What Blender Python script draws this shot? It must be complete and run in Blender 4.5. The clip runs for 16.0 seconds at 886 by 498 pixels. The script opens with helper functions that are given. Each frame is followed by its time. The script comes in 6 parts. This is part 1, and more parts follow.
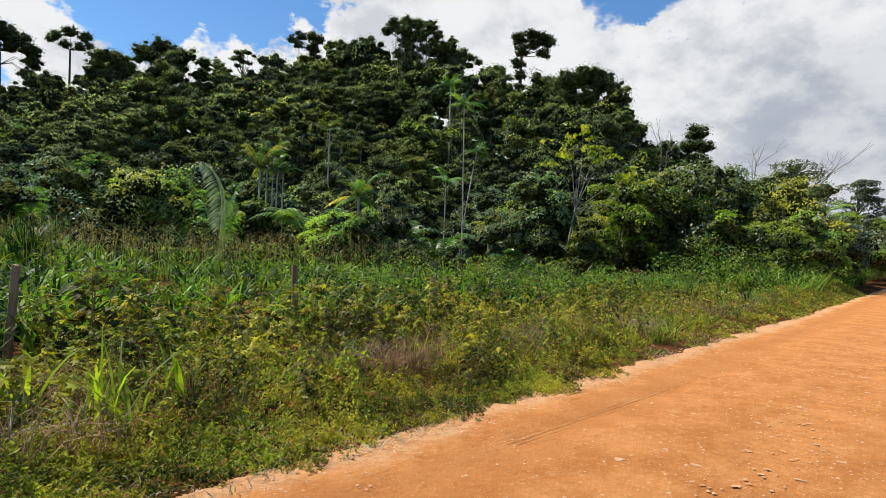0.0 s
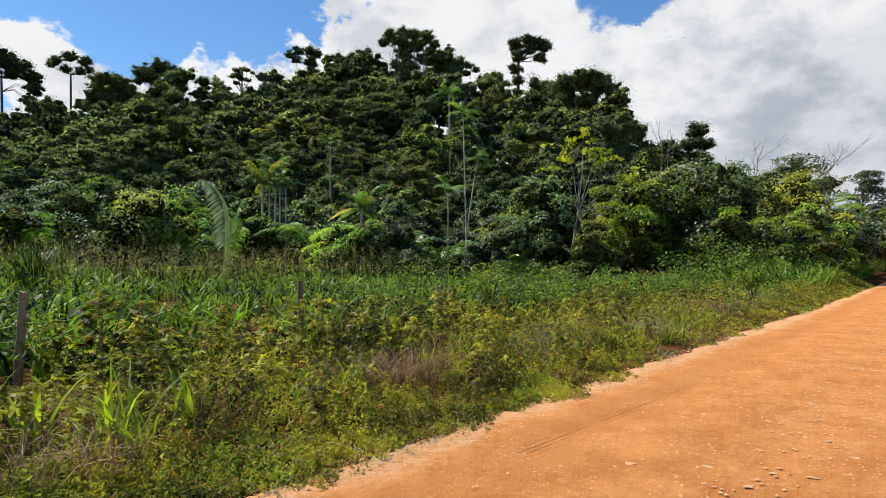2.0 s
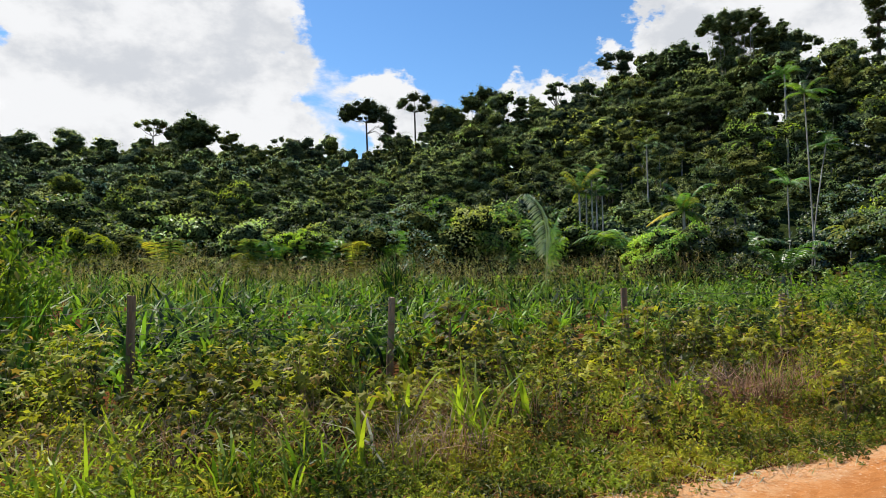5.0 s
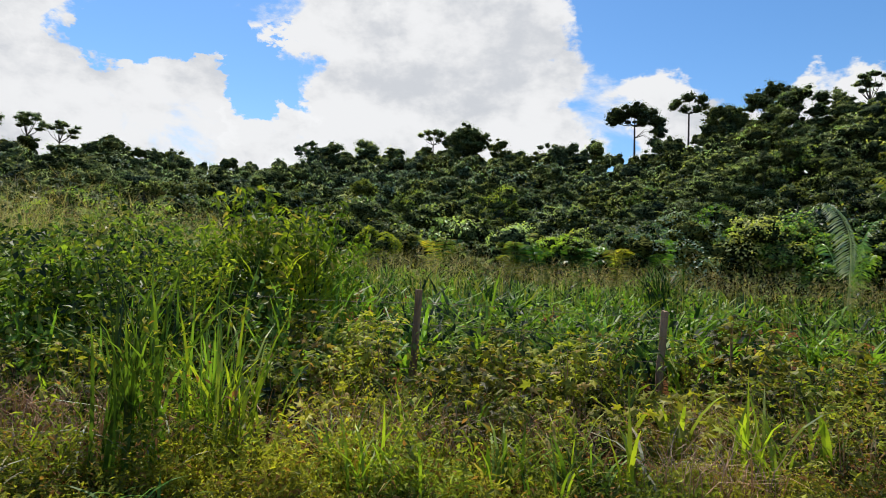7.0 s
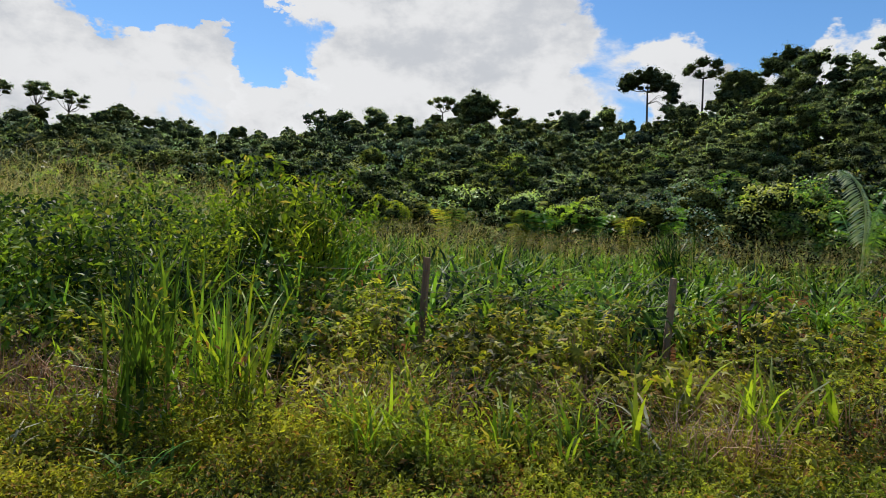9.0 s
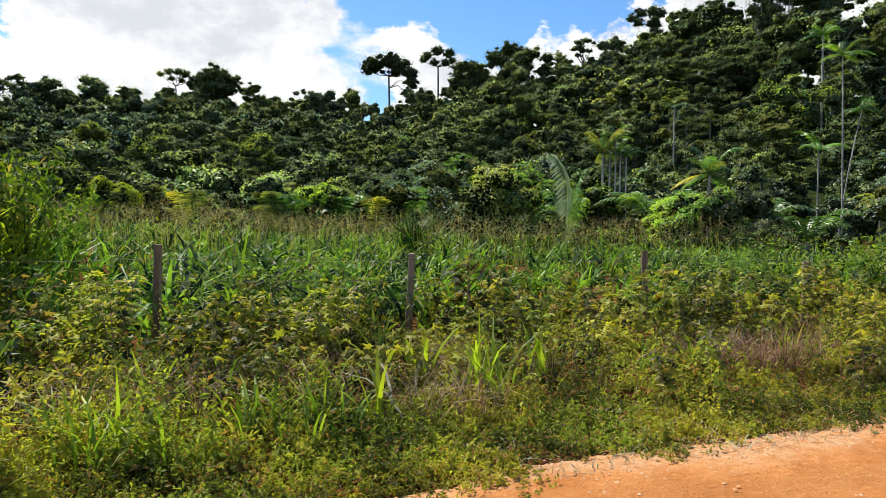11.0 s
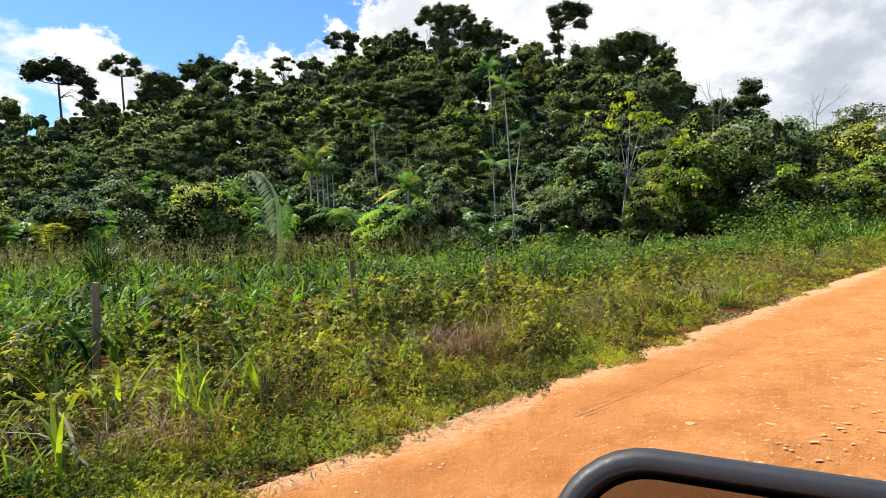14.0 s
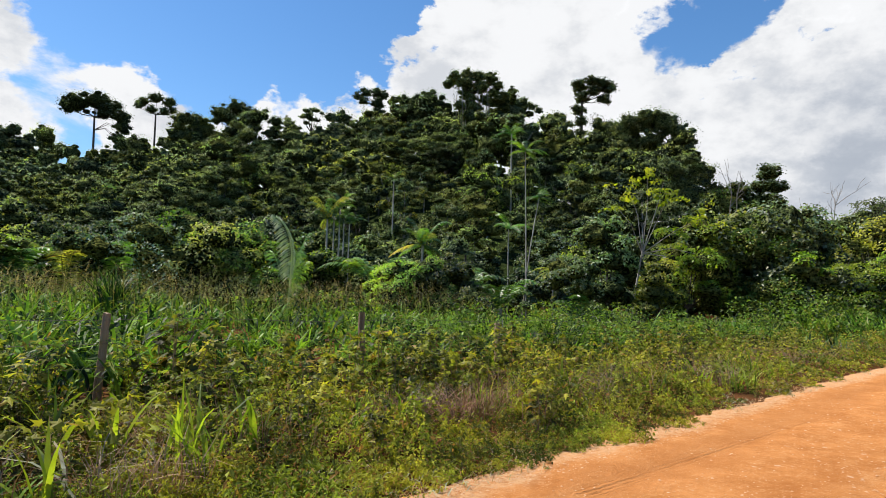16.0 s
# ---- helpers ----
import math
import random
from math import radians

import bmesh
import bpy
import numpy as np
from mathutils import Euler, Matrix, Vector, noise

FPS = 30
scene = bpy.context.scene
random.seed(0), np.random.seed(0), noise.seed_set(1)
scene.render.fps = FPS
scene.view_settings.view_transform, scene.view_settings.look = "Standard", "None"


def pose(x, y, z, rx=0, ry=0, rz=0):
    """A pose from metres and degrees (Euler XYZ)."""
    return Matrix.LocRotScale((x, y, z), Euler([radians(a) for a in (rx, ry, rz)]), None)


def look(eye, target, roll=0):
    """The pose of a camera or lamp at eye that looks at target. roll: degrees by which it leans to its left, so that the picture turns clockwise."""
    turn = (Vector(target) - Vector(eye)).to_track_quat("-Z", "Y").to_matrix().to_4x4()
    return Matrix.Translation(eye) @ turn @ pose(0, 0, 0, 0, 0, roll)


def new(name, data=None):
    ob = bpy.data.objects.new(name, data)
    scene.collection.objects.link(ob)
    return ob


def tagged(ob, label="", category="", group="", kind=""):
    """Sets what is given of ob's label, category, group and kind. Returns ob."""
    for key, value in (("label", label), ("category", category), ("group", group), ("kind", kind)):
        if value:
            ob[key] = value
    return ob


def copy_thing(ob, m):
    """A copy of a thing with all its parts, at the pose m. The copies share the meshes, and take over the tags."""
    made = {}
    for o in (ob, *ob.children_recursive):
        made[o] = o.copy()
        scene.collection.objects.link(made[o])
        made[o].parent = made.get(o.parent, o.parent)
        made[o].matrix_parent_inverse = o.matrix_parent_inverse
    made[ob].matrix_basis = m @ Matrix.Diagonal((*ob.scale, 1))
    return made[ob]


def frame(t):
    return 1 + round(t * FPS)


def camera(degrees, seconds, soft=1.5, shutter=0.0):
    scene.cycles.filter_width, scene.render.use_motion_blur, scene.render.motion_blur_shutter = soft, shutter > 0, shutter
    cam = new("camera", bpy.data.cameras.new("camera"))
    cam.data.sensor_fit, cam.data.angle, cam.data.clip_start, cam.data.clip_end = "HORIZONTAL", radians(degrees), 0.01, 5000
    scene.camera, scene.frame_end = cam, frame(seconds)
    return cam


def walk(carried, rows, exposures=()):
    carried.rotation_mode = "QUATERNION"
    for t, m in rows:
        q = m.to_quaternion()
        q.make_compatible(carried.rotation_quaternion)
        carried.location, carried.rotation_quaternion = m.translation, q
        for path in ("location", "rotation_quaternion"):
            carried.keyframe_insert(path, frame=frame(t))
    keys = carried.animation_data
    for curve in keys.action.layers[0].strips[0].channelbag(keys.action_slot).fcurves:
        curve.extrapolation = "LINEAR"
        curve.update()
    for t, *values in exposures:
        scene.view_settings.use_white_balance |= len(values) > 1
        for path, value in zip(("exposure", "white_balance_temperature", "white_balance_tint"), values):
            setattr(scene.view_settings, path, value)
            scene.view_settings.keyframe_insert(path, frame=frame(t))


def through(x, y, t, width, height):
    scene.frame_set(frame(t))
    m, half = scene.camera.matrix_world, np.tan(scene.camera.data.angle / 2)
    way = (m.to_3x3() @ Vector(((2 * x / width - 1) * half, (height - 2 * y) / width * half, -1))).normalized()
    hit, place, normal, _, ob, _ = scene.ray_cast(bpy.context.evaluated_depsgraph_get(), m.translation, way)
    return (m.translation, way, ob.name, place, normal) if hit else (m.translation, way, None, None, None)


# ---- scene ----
# x runs along the road, y away from it over the verge, the fence and the field to the hill
cam = camera(71.06, 16.0, soft=0.35)
PATH = [
    (0.0, pose(0.139, -0.009, 1.469, 90.86, -1.95, -51.14)),
    (0.5, pose(0.127, -0.015, 1.493, 92.29, -0.41, -50.98)),
    (1.0, pose(0.132, -0.06, 1.49, 92.72, 0.83, -51.56)),
    (1.5, pose(0.124, -0.044, 1.493, 92.69, 0.61, -52.71)),
    (2.0, pose(0.136, -0.039, 1.493, 91.58, 0.35, -50.64)),
    (2.5, pose(0.138, -0.031, 1.494, 89.8, 1.08, -50.01)),
    (3.0, pose(0.136, 0.094, 1.503, 91.18, -0.47, -42.77)),
    (3.2, pose(0.132, 0.054, 1.478, 91.6, -1.31, -38.12)),
    (5.3, pose(0.027, -0.009, 1.492, 92.89, 0.71, -17.39)),
    (5.5, pose(0.0, 0.0, 1.5, 93.0, -0.0, -13.5)),
    (6.0, pose(-0.028, -0.013, 1.495, 92.57, -1.89, -7.39)),
    (6.5, pose(-0.048, -0.003, 1.497, 90.0, -2.96, -1.67)),
    (7.0, pose(-0.066, 0.018, 1.497, 92.75, -2.94, 1.52)),
    (7.5, pose(-0.081, 0.043, 1.515, 92.4, -3.0, 6.36)),
    (8.0, pose(-0.089, 0.067, 1.499, 90.94, -2.92, 8.38)),
    (8.5, pose(-0.083, 0.067, 1.491, 89.79, -3.65, 10.17)),
    (9.0, pose(-0.043, 0.028, 1.487, 89.81, -2.84, 2.44)),
    (9.5, pose(-0.03, 0.002, 1.491, 89.61, -2.3, -2.56)),
    (10.0, pose(-0.001, -0.013, 1.485, 89.45, -2.25, -9.07)),
    (10.2, pose(0.023, -0.012, 1.5, 88.36, -2.14, -11.76)),
    (12.3, pose(0.047, -0.049, 1.457, 90.55, 2.18, -29.03)),
    (12.5, pose(0.054, -0.045, 1.457, 91.01, 2.43, -30.05)),
    (13.0, pose(0.079, -0.053, 1.454, 90.4, 2.81, -33.31)),
    (13.5, pose(0.1, -0.035, 1.445, 90.22, 4.05, -42.81)),
    (14.0, pose(0.103, -0.067, 1.435, 89.7, 3.36, -46.14)),
    (14.5, pose(0.099, -0.086, 1.436, 90.03, 2.35, -47.79)),
    (15.0, pose(0.081, -0.07, 1.445, 91.5, 0.59, -47.4)),
    (15.5, pose(0.07, -0.059, 1.456, 93.88, -1.17, -45.06)),
    (16.0, pose(0.08, -0.051, 1.442, 95.08, -1.42, -45.28)),
]
walk(cam, PATH, exposures=[(0.0, 0.45), (3.2, 0.50), (5.5, 0.52), (7.5, 0.38), (8.5, 0.27), (10.2, 0.56), (12.5, 0.84), (14.5, 0.84), (16.0, 0.54)])

# ---------------- light ----------------
SUN_AZ, SUN_EL = -22.0, 56.0


def heading(az, el):
    a, e = radians(az), radians(el)
    return Vector((math.sin(a) * math.cos(e), math.cos(a) * math.cos(e), math.sin(e)))


sun = new("sun", bpy.data.lights.new("sun", "SUN"))
sun.data.energy, sun.data.angle, sun.data.color = 5.0, radians(0.6), (1.0, 0.93, 0.82)
sun.matrix_world = look(heading(SUN_AZ, SUN_EL) * 100, (0, 0, 0))


class Nodes:
    """A short way to wire a node tree."""

    def __init__(self, tree):
        self.tree = tree
        tree.nodes.clear()

    def put(self, value, socket):
        if hasattr(value, "is_output"):
            self.tree.links.new(value, socket)
        elif value is not None:
            socket.default_value = value

    def node(self, kind, out=0, values=None, **props):
        n = self.tree.nodes.new(kind)
        for key, value in props.items():
            setattr(n, key, value)
        for key, value in (values or {}).items():
            self.put(value, n.inputs[key])
        return n.outputs[out]

    def math(self, op, a, b=None, c=None, clamp=False):
        return self.node("ShaderNodeMath", 0, {0: a, 1: b, 2: c}, operation=op, use_clamp=clamp)

    def step(self, x, lo, hi, a=0.0, b=1.0):
        return self.node("ShaderNodeMapRange", 0, {0: x, 1: lo, 2: hi, 3: a, 4: b}, interpolation_type="SMOOTHSTEP")

    def mix(self, f, a, b, how="MIX"):
        n = self.tree.nodes.new("ShaderNodeMix")
        n.data_type, n.blend_type = "RGBA", how
        self.put(f, n.inputs[0])
        for s, v in ((n.inputs[6], a), (n.inputs[7], b)):
            self.put((*v, 1.0) if isinstance(v, tuple) and len(v) == 3 else v, s)
        return n.outputs[2]

    def noise(self, scale, detail=4.0, rough=0.55, vector=None, out=0, distort=0.0):
        return self.node("ShaderNodeTexNoise", out, {"Vector": vector, "Scale": scale, "Detail": detail, "Roughness": rough, "Distortion": distort})


world = bpy.data.worlds.new("sky")
scene.world = world
world.use_nodes = True
W = Nodes(world.node_tree)
sky = W.node("ShaderNodeTexSky", 0, sky_type="NISHITA", sun_disc=False, sun_elevation=radians(SUN_EL), sun_rotation=radians(SUN_AZ), air_density=1.0, dust_density=0.2, ozone_density=3.5)
way = W.node("ShaderNodeTexCoord", 0)


flat = W.node("ShaderNodeVectorMath", 0, {0: way, 1: (1.0, 1.0, 1.6)}, operation="MULTIPLY")
jitter = W.node("ShaderNodeVectorMath", 0, {0: W.noise(6.0, 6.0, 0.6, flat, 1), 1: (0.5, 0.5, 0.5)}, operation="SUBTRACT")
drift = W.node("ShaderNodeVectorMath", 0, {0: way, 1: W.node("ShaderNodeVectorMath", 0, {0: jitter, 3: 0.34}, operation="SCALE")}, operation="ADD")
drift = W.node("ShaderNodeVectorMath", 0, {0: drift}, operation="NORMALIZE")


def lobe(az, el, width, amount):
    """Thicker or thinner cloud about one heading."""
    d = W.node("ShaderNodeVectorMath", 1, {0: drift, 1: tuple(heading(az, el))}, operation="DOT_PRODUCT")
    return W.step(d, math.cos(radians(width)), 1.0, 0.0, amount)


billow = W.noise(5.0, 12.0, 0.62, flat, distort=0.5)
cover = W.math("MULTIPLY_ADD", billow, 1.5, -0.34)
for az, el, width, amount in (
    (26, 26, 16, -1.0), (35, 26, 10, -0.5), (14, 29, 11, -0.6), (-15.5, 15.8, 4, -0.7), (-18.5, 16.8, 4, -0.8), (-21.5, 17.8, 4, -0.8), (-25, 18.5, 4, -0.8), (-29, 19.2, 4, -0.7), (-33, 20.5, 5, -0.6),
    (68, 21.8, 4.5, -0.7), (74, 22.8, 5, -0.65), (22, 13, 9, 1.0), (31, 15.5, 6, 0.5), (38, 16, 8, 0.55), (-5, 21, 16, 0.70), (55, 18, 17, 0.85), (78, 13, 18, 0.85), (84, 22, 9, 0.5),
    (2, 13, 10, 0.6), (-14, 11, 11, 0.5), (-33, 14, 15, 0.45), (49, 25, 9, 0.5), (-48, 18, 14, 0.5), (-5, 52, 24, -0.5)):
    cover = W.math("ADD", cover, lobe(az, el, width, amount))
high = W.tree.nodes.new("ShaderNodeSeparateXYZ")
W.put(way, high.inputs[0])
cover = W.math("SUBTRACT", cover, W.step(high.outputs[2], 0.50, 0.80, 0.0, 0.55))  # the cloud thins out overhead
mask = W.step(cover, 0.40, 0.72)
shade = W.noise(8.0, 9.0, 0.6, flat)
puff = W.node("ShaderNodeTexVoronoi", 0, {"Vector": drift, "Scale": 9.0, "Smoothness": 0.6, "Detail": 3.0, "Roughness": 0.6}, feature="SMOOTH_F1")
tone = W.math("ADD", W.math("MULTIPLY", W.step(shade, 0.34, 0.58, 0.86, 1.06), W.step(puff, 0.25, 0.85, 1.04, 0.94)), lobe(84, 8, 15, -0.16))
tone = W.math("ADD", tone, lobe(-48, 19, 14, -0.10))
cloud = W.mix(W.step(tone, 0.5, 1.0), (0.66, 0.75, 0.90), (0.99, 1.0, 1.02))
cloud = W.node("ShaderNodeVectorMath", 0, {0: cloud, 3: W.math("MULTIPLY", tone, 0.65)}, operation="SCALE")
blue = W.node("ShaderNodeVectorMath", 0, {0: W.node("ShaderNodeHueSaturation", 0, {"Saturation": 1.2, "Color": sky}), 3: 0.110}, operation="SCALE")
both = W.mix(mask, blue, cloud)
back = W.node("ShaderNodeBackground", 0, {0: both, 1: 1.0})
world.node_tree.links.new(back, world.node_tree.nodes.new("ShaderNodeOutputWorld").inputs[0])

# ---------------- materials ----------------


def material(name):
    m = bpy.data.materials.new(name)
    m.use_nodes = True
    return m, Nodes(m.node_tree)


def finish(m, n, shader, bump=None):
    n.tree.links.new(shader, n.tree.nodes.new("ShaderNodeOutputMaterial").inputs[0])
    return m


def stand_tint(n, pos, one):
    """A multiplier that sets one tree, or one crown's breadth of a merged stand, apart from the next."""
    cell = n.tree.nodes.new("ShaderNodeTexVoronoi")
    cell.inputs["Scale"].default_value = 0.11
    n.tree.links.new(pos, cell.inputs["Vector"])
    pick = n.tree.nodes.new("ShaderNodeSeparateColor")
    n.tree.links.new(cell.outputs["Color"], pick.inputs[0])
    light = n.math("FRACT", n.math("MULTIPLY_ADD", one, 5.3, pick.outputs[0]))
    hue = n.math("FRACT", n.math("MULTIPLY_ADD", one, 13.7, pick.outputs[1]))
    tint = n.mix(light, (0.50, 0.52, 0.55), (1.55, 1.50, 1.40))
    tint = n.mix(n.step(hue, 0.66, 0.95, 0.0, 0.8), tint, n.mix(1.0, tint, (1.30, 1.10, 0.75), "MULTIPLY"))
    return n.mix(n.step(hue, 0.34, 0.05, 0.0, 0.8), tint, n.mix(1.0, tint, (0.78, 0.88, 1.45), "MULTIPLY"))


def foliage(name, dark, light, odd, through=0.35, rough=0.5, odd_share=0.12, patch=0.25, gloss_level=0.22, vary=1.0):
    """Leaves: two greens mixed leaf by leaf and patch by patch, some of an odd colour, part of the light passing through."""
    m, n = material(name)
    leaf = n.node("ShaderNodeNewGeometry", "Random Per Island")
    one = n.math("MULTIPLY_ADD", n.math("SUBTRACT", n.node("ShaderNodeObjectInfo", "Random"), 0.5), vary, 0.5)
    pos = n.node("ShaderNodeNewGeometry", "Position")
    zone = n.noise(patch, 3.0, 0.5, pos)
    f = n.math("ADD", n.math("ADD", n.math("MULTIPLY", n.math("POWER", leaf, 1.6), 0.55), n.step(n.noise(patch * 5.0, 2.0, 0.5, pos), 0.35, 0.65, -0.16, 0.28)), n.math("ADD", n.math("MULTIPLY", n.math("SUBTRACT", one, 0.3), 0.5), n.step(zone, 0.33, 0.67, -0.42, 0.42)), clamp=True)
    col = n.mix(f, dark, light)
    if vary > 0.9:
        col = n.mix(1.0, col, stand_tint(n, pos, one), "MULTIPLY")
    else:
        col = n.mix(1.0, col, n.mix(one, (0.52, 0.55, 0.62), (1.35, 1.3, 1.2)), "MULTIPLY")
    stand_ = n.noise(patch * 0.7, 2.0, 0.5, n.node("ShaderNodeVectorMath", 0, {0: pos, 1: (7.3, 1.9, 4.1)}, operation="ADD"))
    col = n.mix(n.step(stand_, 0.42, 0.62, 0.0, 0.75), col, n.mix(1.0, col, (0.62, 0.86, 1.0), "MULTIPLY"))
    shuffled = n.math("FRACT", n.math("MULTIPLY", leaf, 37.7))
    col = n.mix(n.math("MULTIPLY", n.math("LESS_THAN", shuffled, odd_share), 0.8), col, odd)
    matt = n.node("ShaderNodeBsdfDiffuse", 0, {0: col, 1: 0.3})
    warm = n.mix(1.0, col, (1.12, 1.20, 0.50), "MULTIPLY")
    thin = n.node("ShaderNodeBsdfTranslucent", 0, {0: warm})
    body = n.node("ShaderNodeMixShader", 0, {0: through, 1: matt, 2: thin})
    shine = n.node("ShaderNodeBsdfGlossy", 0, {0: (1.0, 1.0, 1.0, 1.0), 1: rough})
    return finish(m, n, n.node("ShaderNodeMixShader", 0, {0: gloss_level * 0.06, 1: body, 2: shine}))


def rough_stuff(name, a, b, scale=6.0, fine=60.0, rough=0.9, bump=0.4, stretch=(1, 1, 1)):
    """Bark, wood, soil: two colours by coarse and fine noise, with relief."""
    m, n = material(name)
    pos = n.node("ShaderNodeVectorMath", 0, {0: n.node("ShaderNodeTexCoord", 3), 1: stretch}, operation="MULTIPLY")
    big, small = n.noise(scale, 5.0, 0.6, pos), n.noise(fine, 4.0, 0.6, pos)
    one = n.node("ShaderNodeObjectInfo", "Random")
    f = n.math("ADD", n.step(big, 0.35, 0.65, 0.0, 0.7), n.math("MULTIPLY", n.math("SUBTRACT", small, 0.35), 0.9), clamp=True)
    col = n.mix(f, a, b)
    col = n.mix(n.math("MULTIPLY", one, 0.3), col, tuple(0.6 * v for v in a))
    relief = n.node("ShaderNodeBump", 0, {"Strength": bump, "Distance": 0.02, "Height": n.math("ADD", big, small)})
    return finish(m, n, n.node("ShaderNodeBsdfPrincipled", 0, {"Base Color": col, "Roughness": rough, "Normal": relief}))


M_CANOPY = foliage("canopy_leaves", (0.070, 0.108, 0.036), (0.46, 0.55, 0.165), (0.34, 0.32, 0.08), 0.52, 0.50, 0.10, 0.12, 0.9)
M_DEEP = foliage("deep_green_leaves", (0.048, 0.082, 0.036), (0.36, 0.46, 0.175), (0.22, 0.24, 0.07), 0.50, 0.48, 0.08, 0.14, 0.9)
M_BRIGHT = foliage("bright_green_leaves", (0.100, 0.190, 0.020), (0.45, 0.60, 0.075), (0.40, 0.38, 0.05), 0.52, 0.42, 0.10, 0.2, 0.45)


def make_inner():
    """The leaf mass inside a crown: leafy mottling, inner shade put into its dark end, and strong relief."""
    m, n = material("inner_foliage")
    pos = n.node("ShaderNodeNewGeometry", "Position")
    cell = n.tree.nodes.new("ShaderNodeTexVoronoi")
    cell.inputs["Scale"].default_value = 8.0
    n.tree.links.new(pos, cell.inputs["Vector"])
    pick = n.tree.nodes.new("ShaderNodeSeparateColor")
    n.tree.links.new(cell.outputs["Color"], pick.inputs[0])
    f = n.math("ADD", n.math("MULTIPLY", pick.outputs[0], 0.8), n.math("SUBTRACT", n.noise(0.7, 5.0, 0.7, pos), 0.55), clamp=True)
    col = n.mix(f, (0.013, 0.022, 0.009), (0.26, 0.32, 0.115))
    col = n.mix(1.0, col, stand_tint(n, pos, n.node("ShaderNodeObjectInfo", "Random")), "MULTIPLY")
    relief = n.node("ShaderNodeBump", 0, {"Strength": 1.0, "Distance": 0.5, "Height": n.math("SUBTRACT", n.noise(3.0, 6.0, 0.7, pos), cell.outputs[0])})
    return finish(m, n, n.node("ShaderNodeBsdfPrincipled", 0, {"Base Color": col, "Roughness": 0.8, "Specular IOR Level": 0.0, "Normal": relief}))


M_INNER_SHADE = make_inner()
M_DARK = foliage("dark_crown_leaves", (0.034, 0.055, 0.026), (0.230, 0.290, 0.125), (0.20, 0.22, 0.08), 0.36, 0.4, 0.08, 0.3, 0.5)
M_OLIVE = foliage("olive_leaves", (0.080, 0.100, 0.018), (0.38, 0.41, 0.070), (0.38, 0.32, 0.06), 0.50, 0.45, 0.10, 0.25, 0.4)
M_GREY_LEAF = foliage("grey_green_leaves", (0.080, 0.120, 0.062), (0.40, 0.49, 0.250), (0.24, 0.24, 0.10), 0.52, 0.50, 0.1, 0.2, 1.1)
M_YELLOW_LEAF = foliage("yellow_green_leaves", (0.26, 0.32, 0.02), (0.52, 0.54, 0.04), (0.14, 0.22, 0.02), 0.52, 0.5, 0.2, 0.3, 0.3, vary=0.3)
M_PALM = foliage("palm_leaves", (0.054, 0.135, 0.026), (0.224, 0.388, 0.061), (0.16, 0.17, 0.04), 0.38, 0.40, 0.08, 0.4, 1.0)
M_PALM_PALE = foliage("pale_palm_leaves", (0.34, 0.44, 0.20), (0.56, 0.66, 0.36), (0.34, 0.40, 0.18), 0.42, 0.4, 0.1, 0.4, 1.6)
M_PALM_OLD = foliage("yellowing_palm_leaves", (0.208, 0.270, 0.042), (0.585, 0.540, 0.090), (0.26, 0.16, 0.04), 0.35, 0.5, 0.2, 0.4)
# the near-black end stands in, patch by patch, for shade in the grass hollows
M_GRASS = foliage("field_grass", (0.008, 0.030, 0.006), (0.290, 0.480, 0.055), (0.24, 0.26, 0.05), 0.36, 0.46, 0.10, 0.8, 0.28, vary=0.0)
M_GRASS_DRY = foliage("seeding_grass", (0.216, 0.230, 0.058), (0.608, 0.558, 0.186), (0.34, 0.25, 0.11), 0.45, 0.6, 0.25, 0.3, vary=0.0)
M_PANICLE = foliage("grass_seed_heads", (0.40, 0.33, 0.18), (0.66, 0.57, 0.34), (0.34, 0.22, 0.12), 0.45, 0.8, 0.25, 0.4, vary=0.0)
M_HERB = foliage("verge_herbs", (0.098, 0.105, 0.016), (0.60, 0.57, 0.065), (0.38, 0.18, 0.07), 0.46, 0.55, 0.12, 1.5, 0.2, vary=0.0)
M_LOBED = foliage("lobed_weed_leaves", (0.052, 0.056, 0.010), (0.56, 0.520, 0.060), (0.36, 0.22, 0.07), 0.40, 0.48, 0.09, 1.3, 0.20, vary=0.5)
M_LUSH = foliage("fence_weed_leaves", (0.014, 0.036, 0.007), (0.340, 0.480, 0.060), (0.26, 0.25, 0.05), 0.38, 0.46, 0.10, 0.9, 0.28, vary=0.0)
M_BLADE = foliage("broad_grass_blades", (0.09, 0.15, 0.014), (0.46, 0.54, 0.045), (0.40, 0.30, 0.09), 0.46, 0.4, 0.08, 0.8, 0.25, vary=0.4)
M_DRY = foliage("dry_stalks", (0.20, 0.105, 0.060), (0.54, 0.36, 0.22), (0.30, 0.16, 0.10), 0.12, 0.8, 0.3, 1.2, vary=0.0)
M_STRAW = foliage("withered_blades", (0.36, 0.29, 0.16), (0.70, 0.62, 0.42), (0.48, 0.24, 0.08), 0.25, 0.6, 0.2, 1.0, 0.2, vary=0.4)
M_BARK = rough_stuff("dark_bark", (0.045, 0.036, 0.028), (0.12, 0.10, 0.08), 1.2, 12.0, 0.9, 0.5, (1, 1, 0.25))
M_PALE_BARK = rough_stuff("pale_bark", (0.20, 0.18, 0.15), (0.46, 0.43, 0.38), 1.5, 10.0, 0.85, 0.3, (1, 1, 0.6))
M_TWIG = rough_stuff("grey_twigs", (0.16, 0.14, 0.12), (0.34, 0.31, 0.27), 2.0, 15.0, 0.9, 0.2)
M_POST = rough_stuff("weathered_post_wood", (0.13, 0.078, 0.045), (0.38, 0.26, 0.16), 9.0, 70.0, 0.9, 0.7, (1, 1, 0.12))
